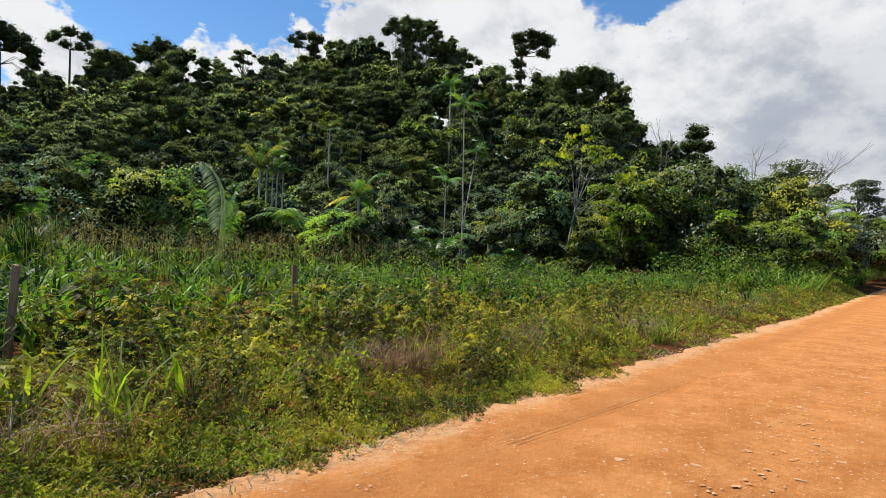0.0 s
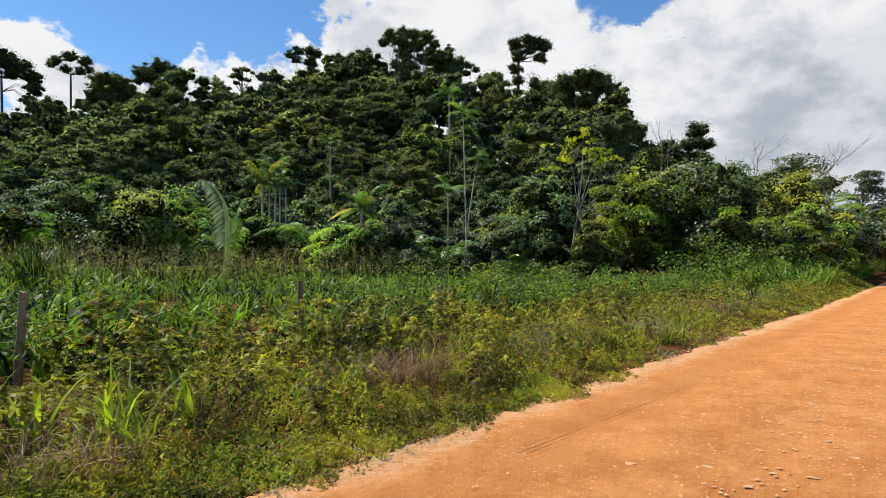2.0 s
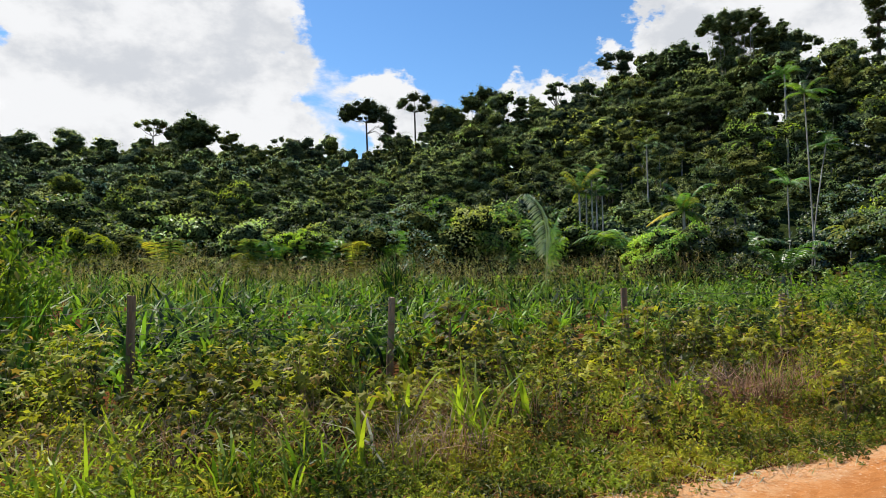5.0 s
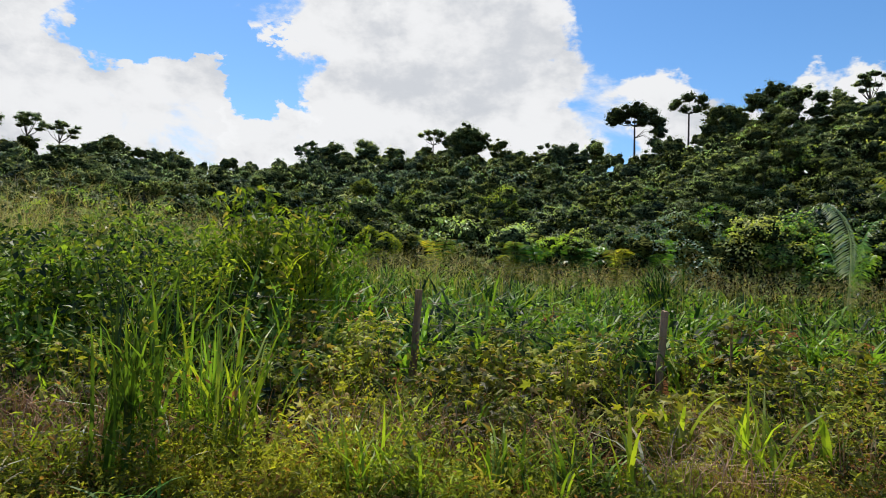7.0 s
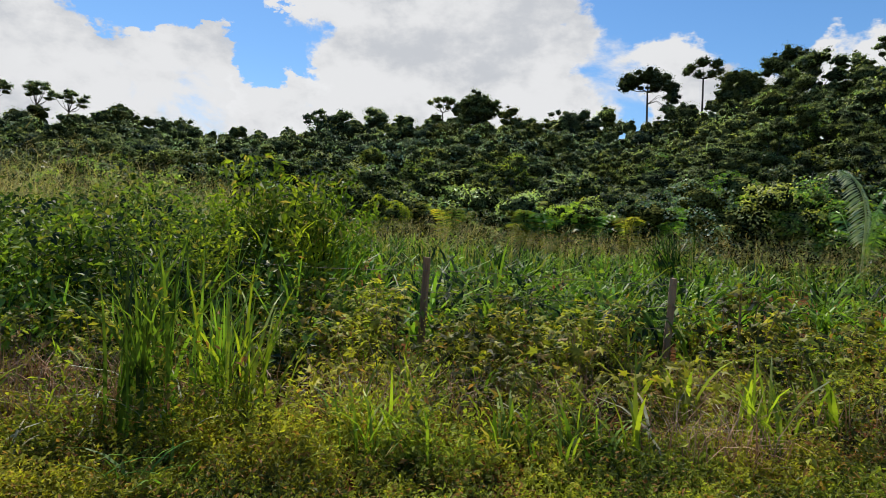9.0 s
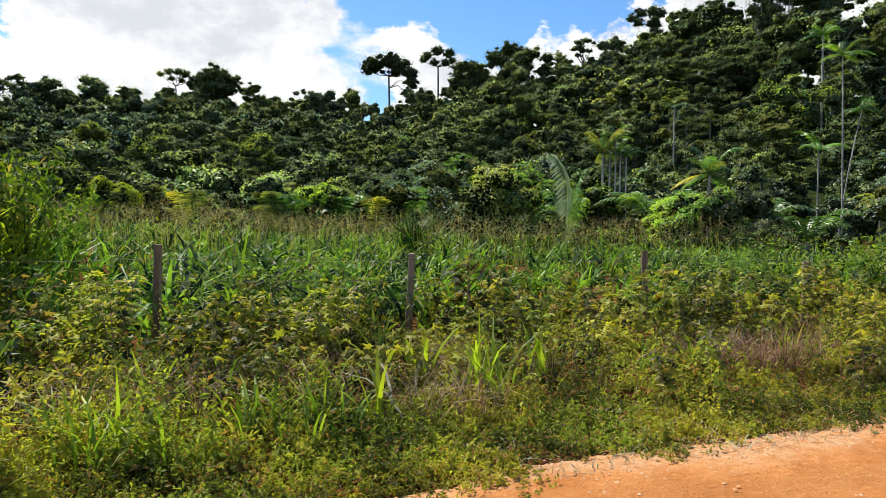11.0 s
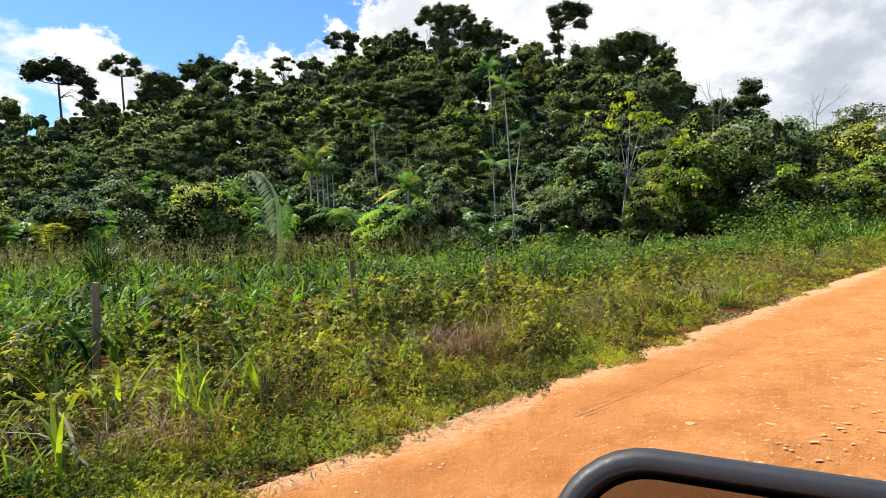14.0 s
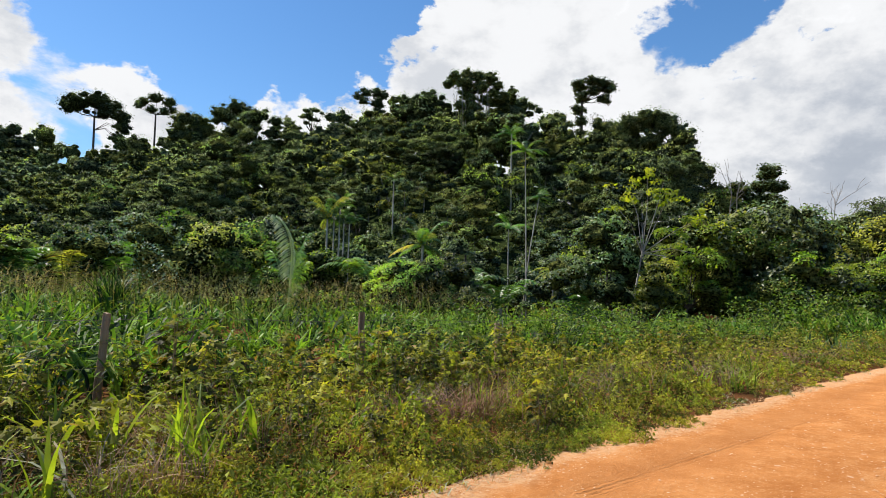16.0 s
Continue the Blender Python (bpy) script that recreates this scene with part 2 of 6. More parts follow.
M_STONE = rough_stuff("pale_stone", (0.50, 0.265, 0.125), (0.64, 0.40, 0.22), 9.0, 80.0, 0.9, 0.4)


def make_soil():
    m, n = material("field_soil")
    pos = n.node("ShaderNodeNewGeometry", "Position")
    f = n.step(n.noise(0.8, 6.0, 0.6, pos), 0.3, 0.7)
    col = n.mix(f, (0.060, 0.024, 0.011), (0.19, 0.070, 0.030))
    green = n.step(n.noise(0.12, 5.0, 0.6, pos), 0.35, 0.6)
    col = n.mix(n.math("MULTIPLY", green, 0.4), col, (0.022, 0.030, 0.009))
    sep = n.tree.nodes.new("ShaderNodeSeparateXYZ")
    n.tree.links.new(pos, sep.inputs[0])
    # darker, greener soil that takes over between y 24 and 30
    dark_soil = n.mix(f, (0.010, 0.016, 0.005), (0.030, 0.042, 0.014))
    col = n.mix(n.step(sep.outputs[1], 24.0, 30.0), col, dark_soil)
    relief = n.node("ShaderNodeBump", 0, {"Strength": 0.6, "Distance": 0.06, "Height": n.noise(9.0, 6.0, 0.65, pos)})
    return finish(m, n, n.node("ShaderNodeBsdfPrincipled", 0, {"Base Color": col, "Roughness": 0.95, "Specular IOR Level": 0.0, "Normal": relief}))


def make_dirt():
    """The orange road: packed wheel lanes, a loose pale margin, stony middle."""
    m, n = material("orange_dirt")
    pos = n.node("ShaderNodeNewGeometry", "Position")
    sep = n.tree.nodes.new("ShaderNodeSeparateXYZ")
    n.tree.links.new(pos, sep.inputs[0])
    wobble = n.math("MULTIPLY", n.math("SUBTRACT", n.noise(0.55, 5.0, 0.6, pos), 0.5), 1.1)
    y = n.math("ADD", sep.outputs[1], wobble)
    along = n.node("ShaderNodeVectorMath", 0, {0: pos, 1: (0.5, 3.0, 1.0)}, operation="MULTIPLY")
    streak = n.noise(1.6, 9.0, 0.7, along)
    grit, blot, dust = n.noise(55.0, 8.0, 0.75, pos), n.noise(1.7, 9.0, 0.68, pos), n.noise(14.0, 8.0, 0.75, pos)
    col = n.mix(n.step(blot, 0.30, 0.70), (0.40, 0.148, 0.042), (0.57, 0.245, 0.082))
    col = n.mix(n.step(streak, 0.52, 0.68, 0.0, 0.4), col, (0.59, 0.285, 0.11))
    col = n.mix(n.step(dust, 0.52, 0.66, 0.0, 0.55), col, (0.62, 0.325, 0.14))
    col = n.mix(n.step(dust, 0.46, 0.34, 0.0, 0.5), col, (0.34, 0.130, 0.040))
    axis_y = n.math("SUBTRACT", sep.outputs[1], n.math("MULTIPLY_ADD", sep.outputs[0], -0.049, 2.81))
    across = n.math("ABSOLUTE", axis_y)
    run = n.math("MULTIPLY", n.step(sep.outputs[0], 3.6, 4.6), n.step(sep.outputs[0], 10.0, 12.5, 1.0, 0.0))
    worn = n.step(n.noise(1.3, 4.0, 0.6, pos), 0.30, 0.46)
    track = n.math("MULTIPLY", n.math("MULTIPLY", run, worn), n.step(across, 0.075, 0.11, 1.0, 0.0))
    lugs = n.math("MULTIPLY_ADD", n.math("COSINE", n.math("MULTIPLY", across, 115.0)), 0.6, n.math("MULTIPLY", n.math("SINE", n.math("MULTIPLY_ADD", across, 45.0, n.math("MULTIPLY", sep.outputs[0], 120.0))), 0.5))
    tread_ = n.math("MULTIPLY", track, lugs)
    margin = n.step(y, 3.0, 3.3)
    col = n.mix(n.math("MULTIPLY", margin, n.step(dust, 0.36, 0.60, 0.15, 0.85)), col, (0.60, 0.37, 0.195))
    lane = n.math("MULTIPLY", n.step(y, 2.15, 2.4), n.step(y, 2.8, 3.0, 1.0, 0.0))
    col = n.mix(n.math("MULTIPLY", lane, 0.45), col, (0.43, 0.175, 0.058))
    col = n.mix(n.step(grit, 0.55, 0.68, 0.0, 0.65), col, (0.68, 0.44, 0.24))
    col = n.mix(n.step(grit, 0.44, 0.32, 0.0, 0.6), col, (0.24, 0.085, 0.026))
    col = n.mix(n.step(tread_, -0.1, -0.9, 0.0, 0.12), col, (0.30, 0.12, 0.040))
    height = n.math("ADD", n.math("MULTIPLY", n.math("ADD", grit, n.math("MULTIPLY", tread_, 0.5)), 0.7), n.math("ADD", n.math("MULTIPLY", dust, 1.5), blot))
    relief = n.node("ShaderNodeBump", 0, {"Strength": 0.9, "Distance": 0.02, "Height": height})
    return finish(m, n, n.node("ShaderNodeBsdfPrincipled", 0, {"Base Color": col, "Roughness": 0.95, "Specular IOR Level": 0.0, "Normal": relief}))


def plain(name, col, rough, metal=0.0):
    m, n = material(name)
    grain = n.noise(300.0, 3.0, 0.6, n.node("ShaderNodeTexCoord", 3))
    relief = n.node("ShaderNodeBump", 0, {"Strength": 0.08, "Distance": 0.001, "Height": grain})
    r = n.step(grain, 0.3, 0.7, rough * 0.85, rough * 1.15)
    return finish(m, n, n.node("ShaderNodeBsdfPrincipled", 0, {"Base Color": (*col, 1.0), "Roughness": r, "Metallic": metal, "Normal": relief}))


M_SOIL, M_DIRT = make_soil(), make_dirt()
M_WIRE = plain("rusty_wire", (0.16, 0.12, 0.10), 0.6, 0.6)
M_PLASTIC = plain("black_plastic", (0.030, 0.030, 0.033), 0.55)
M_RUBBER = plain("black_seal", (0.006, 0.006, 0.007), 0.7)
M_MIRROR = plain("mirror_glass", (0.20, 0.19, 0.21), 0.03, 1.0)

# ---------------- mesh tools ----------------


def grow(name, verts, faces, mat, parent=None, label="", smooth=False):
    """One mesh object from arrays of corners and of faces (all with the same number of corners)."""
    me = bpy.data.meshes.new(name)
    verts, faces = np.asarray(verts, dtype=np.float32), np.asarray(faces, dtype=np.int32)
    k = faces.shape[1]
    me.vertices.add(len(verts))
    me.vertices.foreach_set("co", verts.ravel())
    me.loops.add(faces.size)
    me.loops.foreach_set("vertex_index", faces.ravel())
    me.polygons.add(len(faces))
    me.polygons.foreach_set("loop_start", np.arange(len(faces), dtype=np.int32) * k)
    me.polygons.foreach_set("use_smooth", np.full(len(faces), smooth))
    me.update(calc_edges=True)
    me.materials.append(mat)
    ob = new(name, me)
    if parent:
        ob.parent = parent
    if label:
        tagged(ob, label)
    return ob


def part(name, bm, mat, parent, label="", smooth=False):
    me = bpy.data.meshes.new(name)
    bm.to_mesh(me)
    bm.free()
    me.materials.append(mat)
    for p in me.polygons:
        p.use_smooth = smooth
    ob = new(name, me)
    ob.parent = parent
    if label:
        tagged(ob, label)
    return ob


def unit(v):
    return v / np.maximum(np.linalg.norm(v, axis=1), 1e-9)[:, None]


def leaf_quads(rng, c, nrm, size, aspect=0.5, droop=0.25):
    """A folded four-cornered leaf about each place c, facing nrm."""
    k = len(c)
    t = unit(np.cross(nrm, rng.normal(size=(k, 3))))
    t[:, 2] -= droop
    t = unit(t)
    s = unit(np.cross(nrm, t))
    n2 = np.cross(t, s)
    L = (size * rng.uniform(0.65, 1.35, k))[:, None]
    w = L * aspect * rng.uniform(0.8, 1.2, k)[:, None]
    v = np.stack([c - t * L * 0.5, c + s * w * 0.5 - t * L * 0.05 + n2 * L * 0.06, c + t * L * 0.5 - n2 * L * 0.12, c - s * w * 0.5 - t * L * 0.05 + n2 * L * 0.06], 1)
    return v.reshape(-1, 3), np.arange(4 * k).reshape(-1, 4)


def blades(rng, base, height, lean, width, segs=3, droop=0.35, heading_bias=None):
    """Curved tapering blades, one from each base."""
    k = len(base)
    a = rng.uniform(0, 2 * np.pi, k)
    d = np.stack([np.cos(a), np.sin(a), np.zeros(k)], 1)
    if heading_bias is not None:
        d = unit(d + heading_bias)
    side = np.stack([-d[:, 1], d[:, 0], np.zeros(k)], 1)
    tw = rng.uniform(-0.8, 0.8, k)[:, None]
    side = unit(side * np.cos(tw) + d * np.sin(tw))
    rows_ = []
    for i in range(segs + 1):
        s = i / segs
        h = height * (s - droop * lean * s ** 3)
        p = base + d * (height * lean * s ** 1.8)[:, None]
        p = p + np.stack([np.zeros(k), np.zeros(k), h], 1)
        wv = (width * (0.75 + 0.6 * s) * (1 - s ** 2.2) + 0.001)[:, None] * 0.5
        rows_ += [p - side * wv, p + side * wv]
    v = np.stack(rows_, 1)
    m = 2 * (segs + 1)
    f = np.concatenate([np.arange(k)[:, None] * m + np.array([2 * i, 2 * i + 1, 2 * i + 3, 2 * i + 2]) for i in range(segs)])
    return v.reshape(-1, 3), f


def merge(*meshes):
    vs, fs, o = [], [], 0
    for v, f in meshes:
        vs.append(v)
        fs.append(f + o)
        o += len(v)
    return np.concatenate(vs), np.concatenate(fs)


def tube(points, radii, sides=6):
    """A tapering limb along points."""
    p = np.asarray(points, float)
    d = unit(np.gradient(p, axis=0))
    ref = np.where(np.abs(d[:, 2:3]) > 0.9, np.array([[1.0, 0, 0]]), np.array([[0, 0, 1.0]]))
    u = unit(np.cross(d, ref))
    w = np.cross(d, u)
    a = np.arange(sides) * 2 * np.pi / sides
    ring = p[:, None] + np.asarray(radii)[:, None, None] * (np.cos(a)[None, :, None] * u[:, None] + np.sin(a)[None, :, None] * w[:, None])
    f = []
    for i in range(len(p) - 1):
        for j in range(sides):
            k = (j + 1) % sides
            f.append((i * sides + j, i * sides + k, (i + 1) * sides + k, (i + 1) * sides + j))
    return ring.reshape(-1, 3), np.array(f)


# ---------------- the lie of the land ----------------
# the top of the canopy from the road: bearing, elevation; and how far off the crest stands
CREST_AZ = (-66, -44, -39.5, -36.7, -30, -26, -22.5, -19, -15, -10.3, -5.5, 0, 4, 9.5, 14.3, 18.6, 22.5, 27, 31, 35, 39, 43, 51, 54.3, 58, 63, 66, 68, 70.5, 75, 78, 81, 84, 88)
CREST_EL = (8.0, 8.3, 8.4, 9.3, 9.8, 9.4, 9.1, 9.6, 10.6, 11.3, 11.8, 12.8, 12.1, 12.2, 11.7, 13.2, 14.8, 15.1, 16.1, 16.7, 18.6, 19.0, 18.9, 17.2, 15.8, 15.9, 14.6, 10.6, 10.0, 8.6, 7.9, 7.0, 5.2, 4.0)


def edge_y(x):
    """Where the field ends and the woods begin."""
    return np.interp(x, [-60, -15, 0, 12, 22, 30, 36, 44, 60, 120], [28, 34, 36, 34, 28, 22, 14, 10, 8, 7.5])


EDGE_AZ = np.arange(-80.0, 90.0, 1.0)
EDGE_R = np.array([next(r for r in np.arange(8.0, 400.0, 0.5) if r * math.cos(radians(a)) > edge_y(r * math.sin(radians(a))) or r > 130) for a in EDGE_AZ])


def canopy(x, y):
    """Height of the canopy's top over the hillside, and how far up the slope a place lies (0 at the field, 1 at the crest)."""
    az, r = np.degrees(np.arctan2(x, y)), np.hypot(x, y)
    r0 = np.interp(az, EDGE_AZ, EDGE_R)
    r1 = np.maximum(np.interp(az, [-66, -20, 10, 30, 45, 60, 66, 69, 78, 88], [172, 166, 156, 140, 118, 106, 94, 76, 64, 64]), r0 + 14)
    crest = np.interp(az, CREST_AZ, CREST_EL)
    front = np.minimum(6.0, crest - 1.5)
    up = np.clip((r - r0) / (r1 - r0), 0, 1)
    top = 1.5 + np.minimum(r, r1) * np.tan(np.radians(front + (crest - front) * up ** 0.8)) - 0.2 * np.maximum(r - r1, 0)
    return top, (r - r0) / (r1 - r0)


def ground_z(x, y):
    x, y = np.asarray(x, float), np.asarray(y, float)
    z = np.zeros(np.broadcast(x, y).shape)
    rise = np.clip((y - 5.0) / 30, 0, 1)
    z = z + rise * (0.9 * np.clip((32 - x) / 40, 0, 1) + 0.1)
    z = z + 0.12 * np.clip((y - 3.7) / 1.2, 0, 1) - 0.25 * np.exp(-((y - 5.8) / 0.7) ** 2) * 0.4
    z = z + 0.05 * np.sin(x * 0.9 + 1.3 * np.sin(y * 0.7)) * np.clip((y - 4) / 3, 0, 1)
    z = z - 0.05 * np.clip((3.75 - y) / 0.25, 0, 1) * np.clip((y + 4.6) / 0.25, 0, 1)
    z = z + 0.5 * np.clip((x - 22) / 60, 0, 3) ** 1.3 * np.clip((60 - np.abs(y)) / 30, 0, 1)
    top, up = canopy(x, y)
    hill = (top - 5.5 - 8.5 * np.clip(up, 0, 1)) * np.clip((y - 6) / 12, 0, 1) * np.clip(up * 6, 0, 1)
    return np.maximum(z, hill)


def spread(lo, hi, fine_lo, fine_hi, step_, growth=1.25):
    a = list(np.arange(fine_lo, fine_hi + 1e-6, step_))
    d, x = step_, fine_hi
    while x < hi:
        d *= growth
        x += d
        a.append(x)
    d, x = step_, fine_lo
    while x > lo:
        d *= growth
        x -= d
        a.insert(0, x)
    return np.array(a)


def sheet(name, xs, ys, zf, mat):
    X, Y = np.meshgrid(xs, ys)
    v = np.stack([X, Y, zf(X, Y)], -1).reshape(-1, 3)
    i = np.arange(len(xs) * len(ys)).reshape(len(ys), len(xs))
    f = np.stack([i[:-1, :-1], i[:-1, 1:], i[1:, 1:], i[1:, :-1]], -1).reshape(-1, 4)
    return grow(name, v, f, mat, smooth=True)


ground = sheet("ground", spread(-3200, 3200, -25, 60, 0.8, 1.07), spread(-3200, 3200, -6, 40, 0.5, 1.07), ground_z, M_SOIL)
tagged(ground, "brown soil with sparse green cover under the weeds", "ground", kind="structure")


def wave(x, k):
    return np.sin(x * 0.37 + k) * 0.5 + np.sin(x * 1.31 + 2.1 * k) * 0.3 + np.sin(x * 3.7 + 0.7 * k) * 0.2


ROAD_XS = spread(-400, 600, -4, 16, 0.05, 1.08)
U = np.concatenate([np.linspace(0, 0.50, 8), np.linspace(0.52, 0.80, 36), np.linspace(0.805, 0.92, 56), np.linspace(0.925, 1.0, 20)])
rng = np.random.default_rng(3)
RX, RU = np.meshgrid(ROAD_XS, U)
near_edge, far_edge = -4.3 + 0.15 * wave(ROAD_XS, 1.0), 3.60 - 0.9 * np.clip((1.5 - ROAD_XS) / 4, 0, 1) + 0.10 * wave(ROAD_XS * 1.6, 4.0) + 0.05 * wave(ROAD_XS * 7.0, 2.0)
RY = near_edge[None] + (far_edge - near_edge)[None] * RU
RZ = 0.012 + 0.05 * np.sin(np.pi * RU) ** 0.7
for yc, wd, dp in ((2.55, 0.22, 0.022), (0.9, 0.3, 0.015), (-1.6, 0.3, 0.02)):
    RZ = RZ - dp * np.exp(-((RY - yc - 0.08 * wave(RX * 0.6, yc)) / wd) ** 2)
RZ = RZ - 0.012 * np.clip((RX - 3.5) / 2, 0, 1) * np.clip((13 - RX) / 3, 0, 1) * np.exp(-((RY - 2.81 + 0.049 * RX) / 0.09) ** 2)
RZ = RZ + 0.5 * np.clip((RX - 22) / 60, 0, 3) ** 1.3
RZ = RZ + rng.normal(size=RZ.shape) * 0.0025
RZ = RZ - 0.07 * np.clip((np.abs(RU - 0.5) - 0.485) / 0.015, 0, 1)
ri = np.arange(RX.size).reshape(RX.shape)
road = grow("road", np.stack([RX, RY, RZ], -1).reshape(-1, 3), np.stack([ri[:-1, :-1], ri[:-1, 1:], ri[1:, 1:], ri[1:, :-1]], -1).reshape(-1, 4), M_DIRT, smooth=True)
tagged(road, "rutted orange dirt road with pale gravelly margin", "road", kind="structure")

# ---------------- trees ----------------


def thing(name, label, category, group="", kind=""):
    return tagged(new(name), label, category, group, kind)


def crown_lobes(rng, k, width, height, base, flat_=0.75, size=0.2, spread_=0.62, low=0.0):
    """The big rounded lobes of a crown: centres and radii, overlapping into one mass."""
    out = []
    for i in range(k):
        tip_ = rng.normal(size=2) * 0.07
        z = 1 - (1.75 - low) * (i + 0.5) / k
        a = i * 2.39996 + rng.uniform(-0.6, 0.6)
        q = math.sqrt(max(0.0, 1 - z * z)) * rng.uniform(0.6, 1.15) * spread_
        s = width * size * rng.uniform(0.65, 1.25)
        c = np.array([q * width * 0.5 * math.cos(a) + tip_[0] * width, q * width * 0.5 * math.sin(a) + tip_[1] * width, base + height * (0.5 + 0.5 * z * 0.74)])
        out.append((c, np.array([s, s, s * flat_])))
    return out


def ico(level):
    bm = bmesh.new()
    bmesh.ops.create_icosphere(bm, subdivisions=level, radius=1.0)
    v, f = np.array([q.co[:] for q in bm.verts]), np.array([[q.index for q in p.verts] for p in bm.faces])
    bm.free()
    return v, f


ICO = {1: ico(1), 2: ico(2)}


def tufted(rng, lobes, per=5, share=0.46):
    """Each lobe of a crown breaks up into rounded sprays that overlap its upper side."""
    out = []
    for c, r in lobes:
        for i in range(per):
            z = 1.0 - 1.45 * (i + 0.4) / per
            a = i * 2.39996 + rng.uniform(0, 6.283)
            q = math.sqrt(max(0.0, 1 - z * z))
            d = np.array([q * math.cos(a), q * math.sin(a), z])
            s = r[0] * share * rng.uniform(0.7, 1.3)
            out.append((c + d * r * rng.uniform(0.62, 0.92), np.array([s, s, s * rng.uniform(0.55, 0.8)])))
    return out


def leaf_mass(rng, lobes, tufts, big=0.72, small=0.66):
    """The shaded, uneven mass of foliage inside lobes and sprays."""
    out = []
    for group_, level, share in ((lobes, 2, big), (tufts, 1, small)):
        v, f = ICO[level]
        for c, r in group_:
            out.append((c + v * r * share * rng.uniform(0.72, 1.12, (len(v), 1)), f))
    return merge(*out)


def lobe_leaves(rng, tufts, total, size, aspect=0.6, droop=0.3, jitter=0.34):
    """Leaves over the sprays, most on their upper sides, some hanging at the rim."""
    area = np.array([r[0] ** 1.5 for _, r in tufts])
    share = np.maximum(6, np.rint(total * area / area.sum())).astype(int)
    c = np.repeat(np.array([c for c, _ in tufts]), share, 0)
    r = np.repeat(np.array([r for _, r in tufts]), share, 0)
    d = unit(rng.normal(size=c.shape) + [0, 0, 0.45])
    p = c + d * r * (0.58 + 0.48 * rng.uniform(0, 1, len(c)))[:, None]
    nrm = unit(d * 0.75 + [0, 0, 0.6] + rng.normal(size=c.shape) * jitter)
    return leaf_quads(rng, p, nrm, size, aspect, droop)


def limbs(rng, base_h, clumps, r0, bend=0.3, share=8):
    """Trunk and limbs out to some of the clumps."""
    top = np.array([rng.normal() * bend, rng.normal() * bend, base_h])
    pts = [np.array([0, 0, -1.0]), np.array([0, 0, 0.0]), top * [0.4, 0.4, 0.5], top]
    ms = [tube(pts, [r0 * 1.5, r0 * 1.2, r0 * 0.9, r0 * 0.75], 8)]
    for c, r in clumps[:share]:
        c = np.asarray(c)
        ms.append(tube([top - [0, 0, r0], top * 0.5 + c * 0.5 + [0, 0, -0.04 * base_h], c], [r0 * 0.5, r0 * 0.3, r0 * 0.12], 5))
    return merge(*ms)


def crowned(t, rng, lobes, leaves, leaf, mat, per=5, extra=(), big=0.68, share=0.50, small=0.54):
    """Foliage of a tree over its lobes."""
    tufts = tufted(rng, lobes, per, share)
    # core whose colour is already darkened for the shade inside the crown
    grow("inner_foliage", *leaf_mass(rng, lobes, tufts, big, small), M_INNER_SHADE, t)
    grow("crown", *merge(lobe_leaves(rng, tufts, leaves, leaf), *extra), mat, t)


def hanging(rng, count, reach, z0, drop, leaf, each=20):
    """Curtains of trailing leaves: count strands within reach of the trunk, down from z0."""
    a, q = rng.uniform(0, 6.283, count), reach * np.sqrt(rng.uniform(0.15, 1, count))
    zz = z0 - drop * rng.uniform(0.3, 1.0, count)[:, None] * rng.uniform(0, 1, (count, each))
    c = np.stack([np.repeat((q * np.cos(a))[:, None], each, 1), np.repeat((q * np.sin(a))[:, None], each, 1), zz], -1).reshape(-1, 3)
    c += rng.normal(size=c.shape) * 0.12
    return leaf_quads(rng, c, unit(rng.normal(size=c.shape) * [1, 1, 0.3]), leaf * 0.9, 0.5, 0.9)


def broad_tree(seed, height, width, crown_share, leaves, leaf, mat, label, bark=None, lobes=9, vines=0, name="forest_tree", flat_=0.66, size=0.24, category="tree", group="trees of the forest", r0=None, low=0.0, per=5):
    rng = np.random.default_rng(seed)
    t = thing(name, label, category, group)
    base, ch = height * (1 - crown_share), height * crown_share
    cl = crown_lobes(rng, lobes, width, ch, base, flat_, size, low=low)
    grow("trunk", *limbs(rng, base + ch * 0.2, cl, r0 or max(0.05, height * 0.012), height * 0.015, 12), bark or M_BARK, t, smooth=True)
    extra = [hanging(rng, vines, width * 0.44, base + ch * 0.3, 0.75 * max(base, height * 0.3), leaf)] if vines else []
    crowned(t, rng, cl, leaves, leaf, mat, per, extra)
    return t


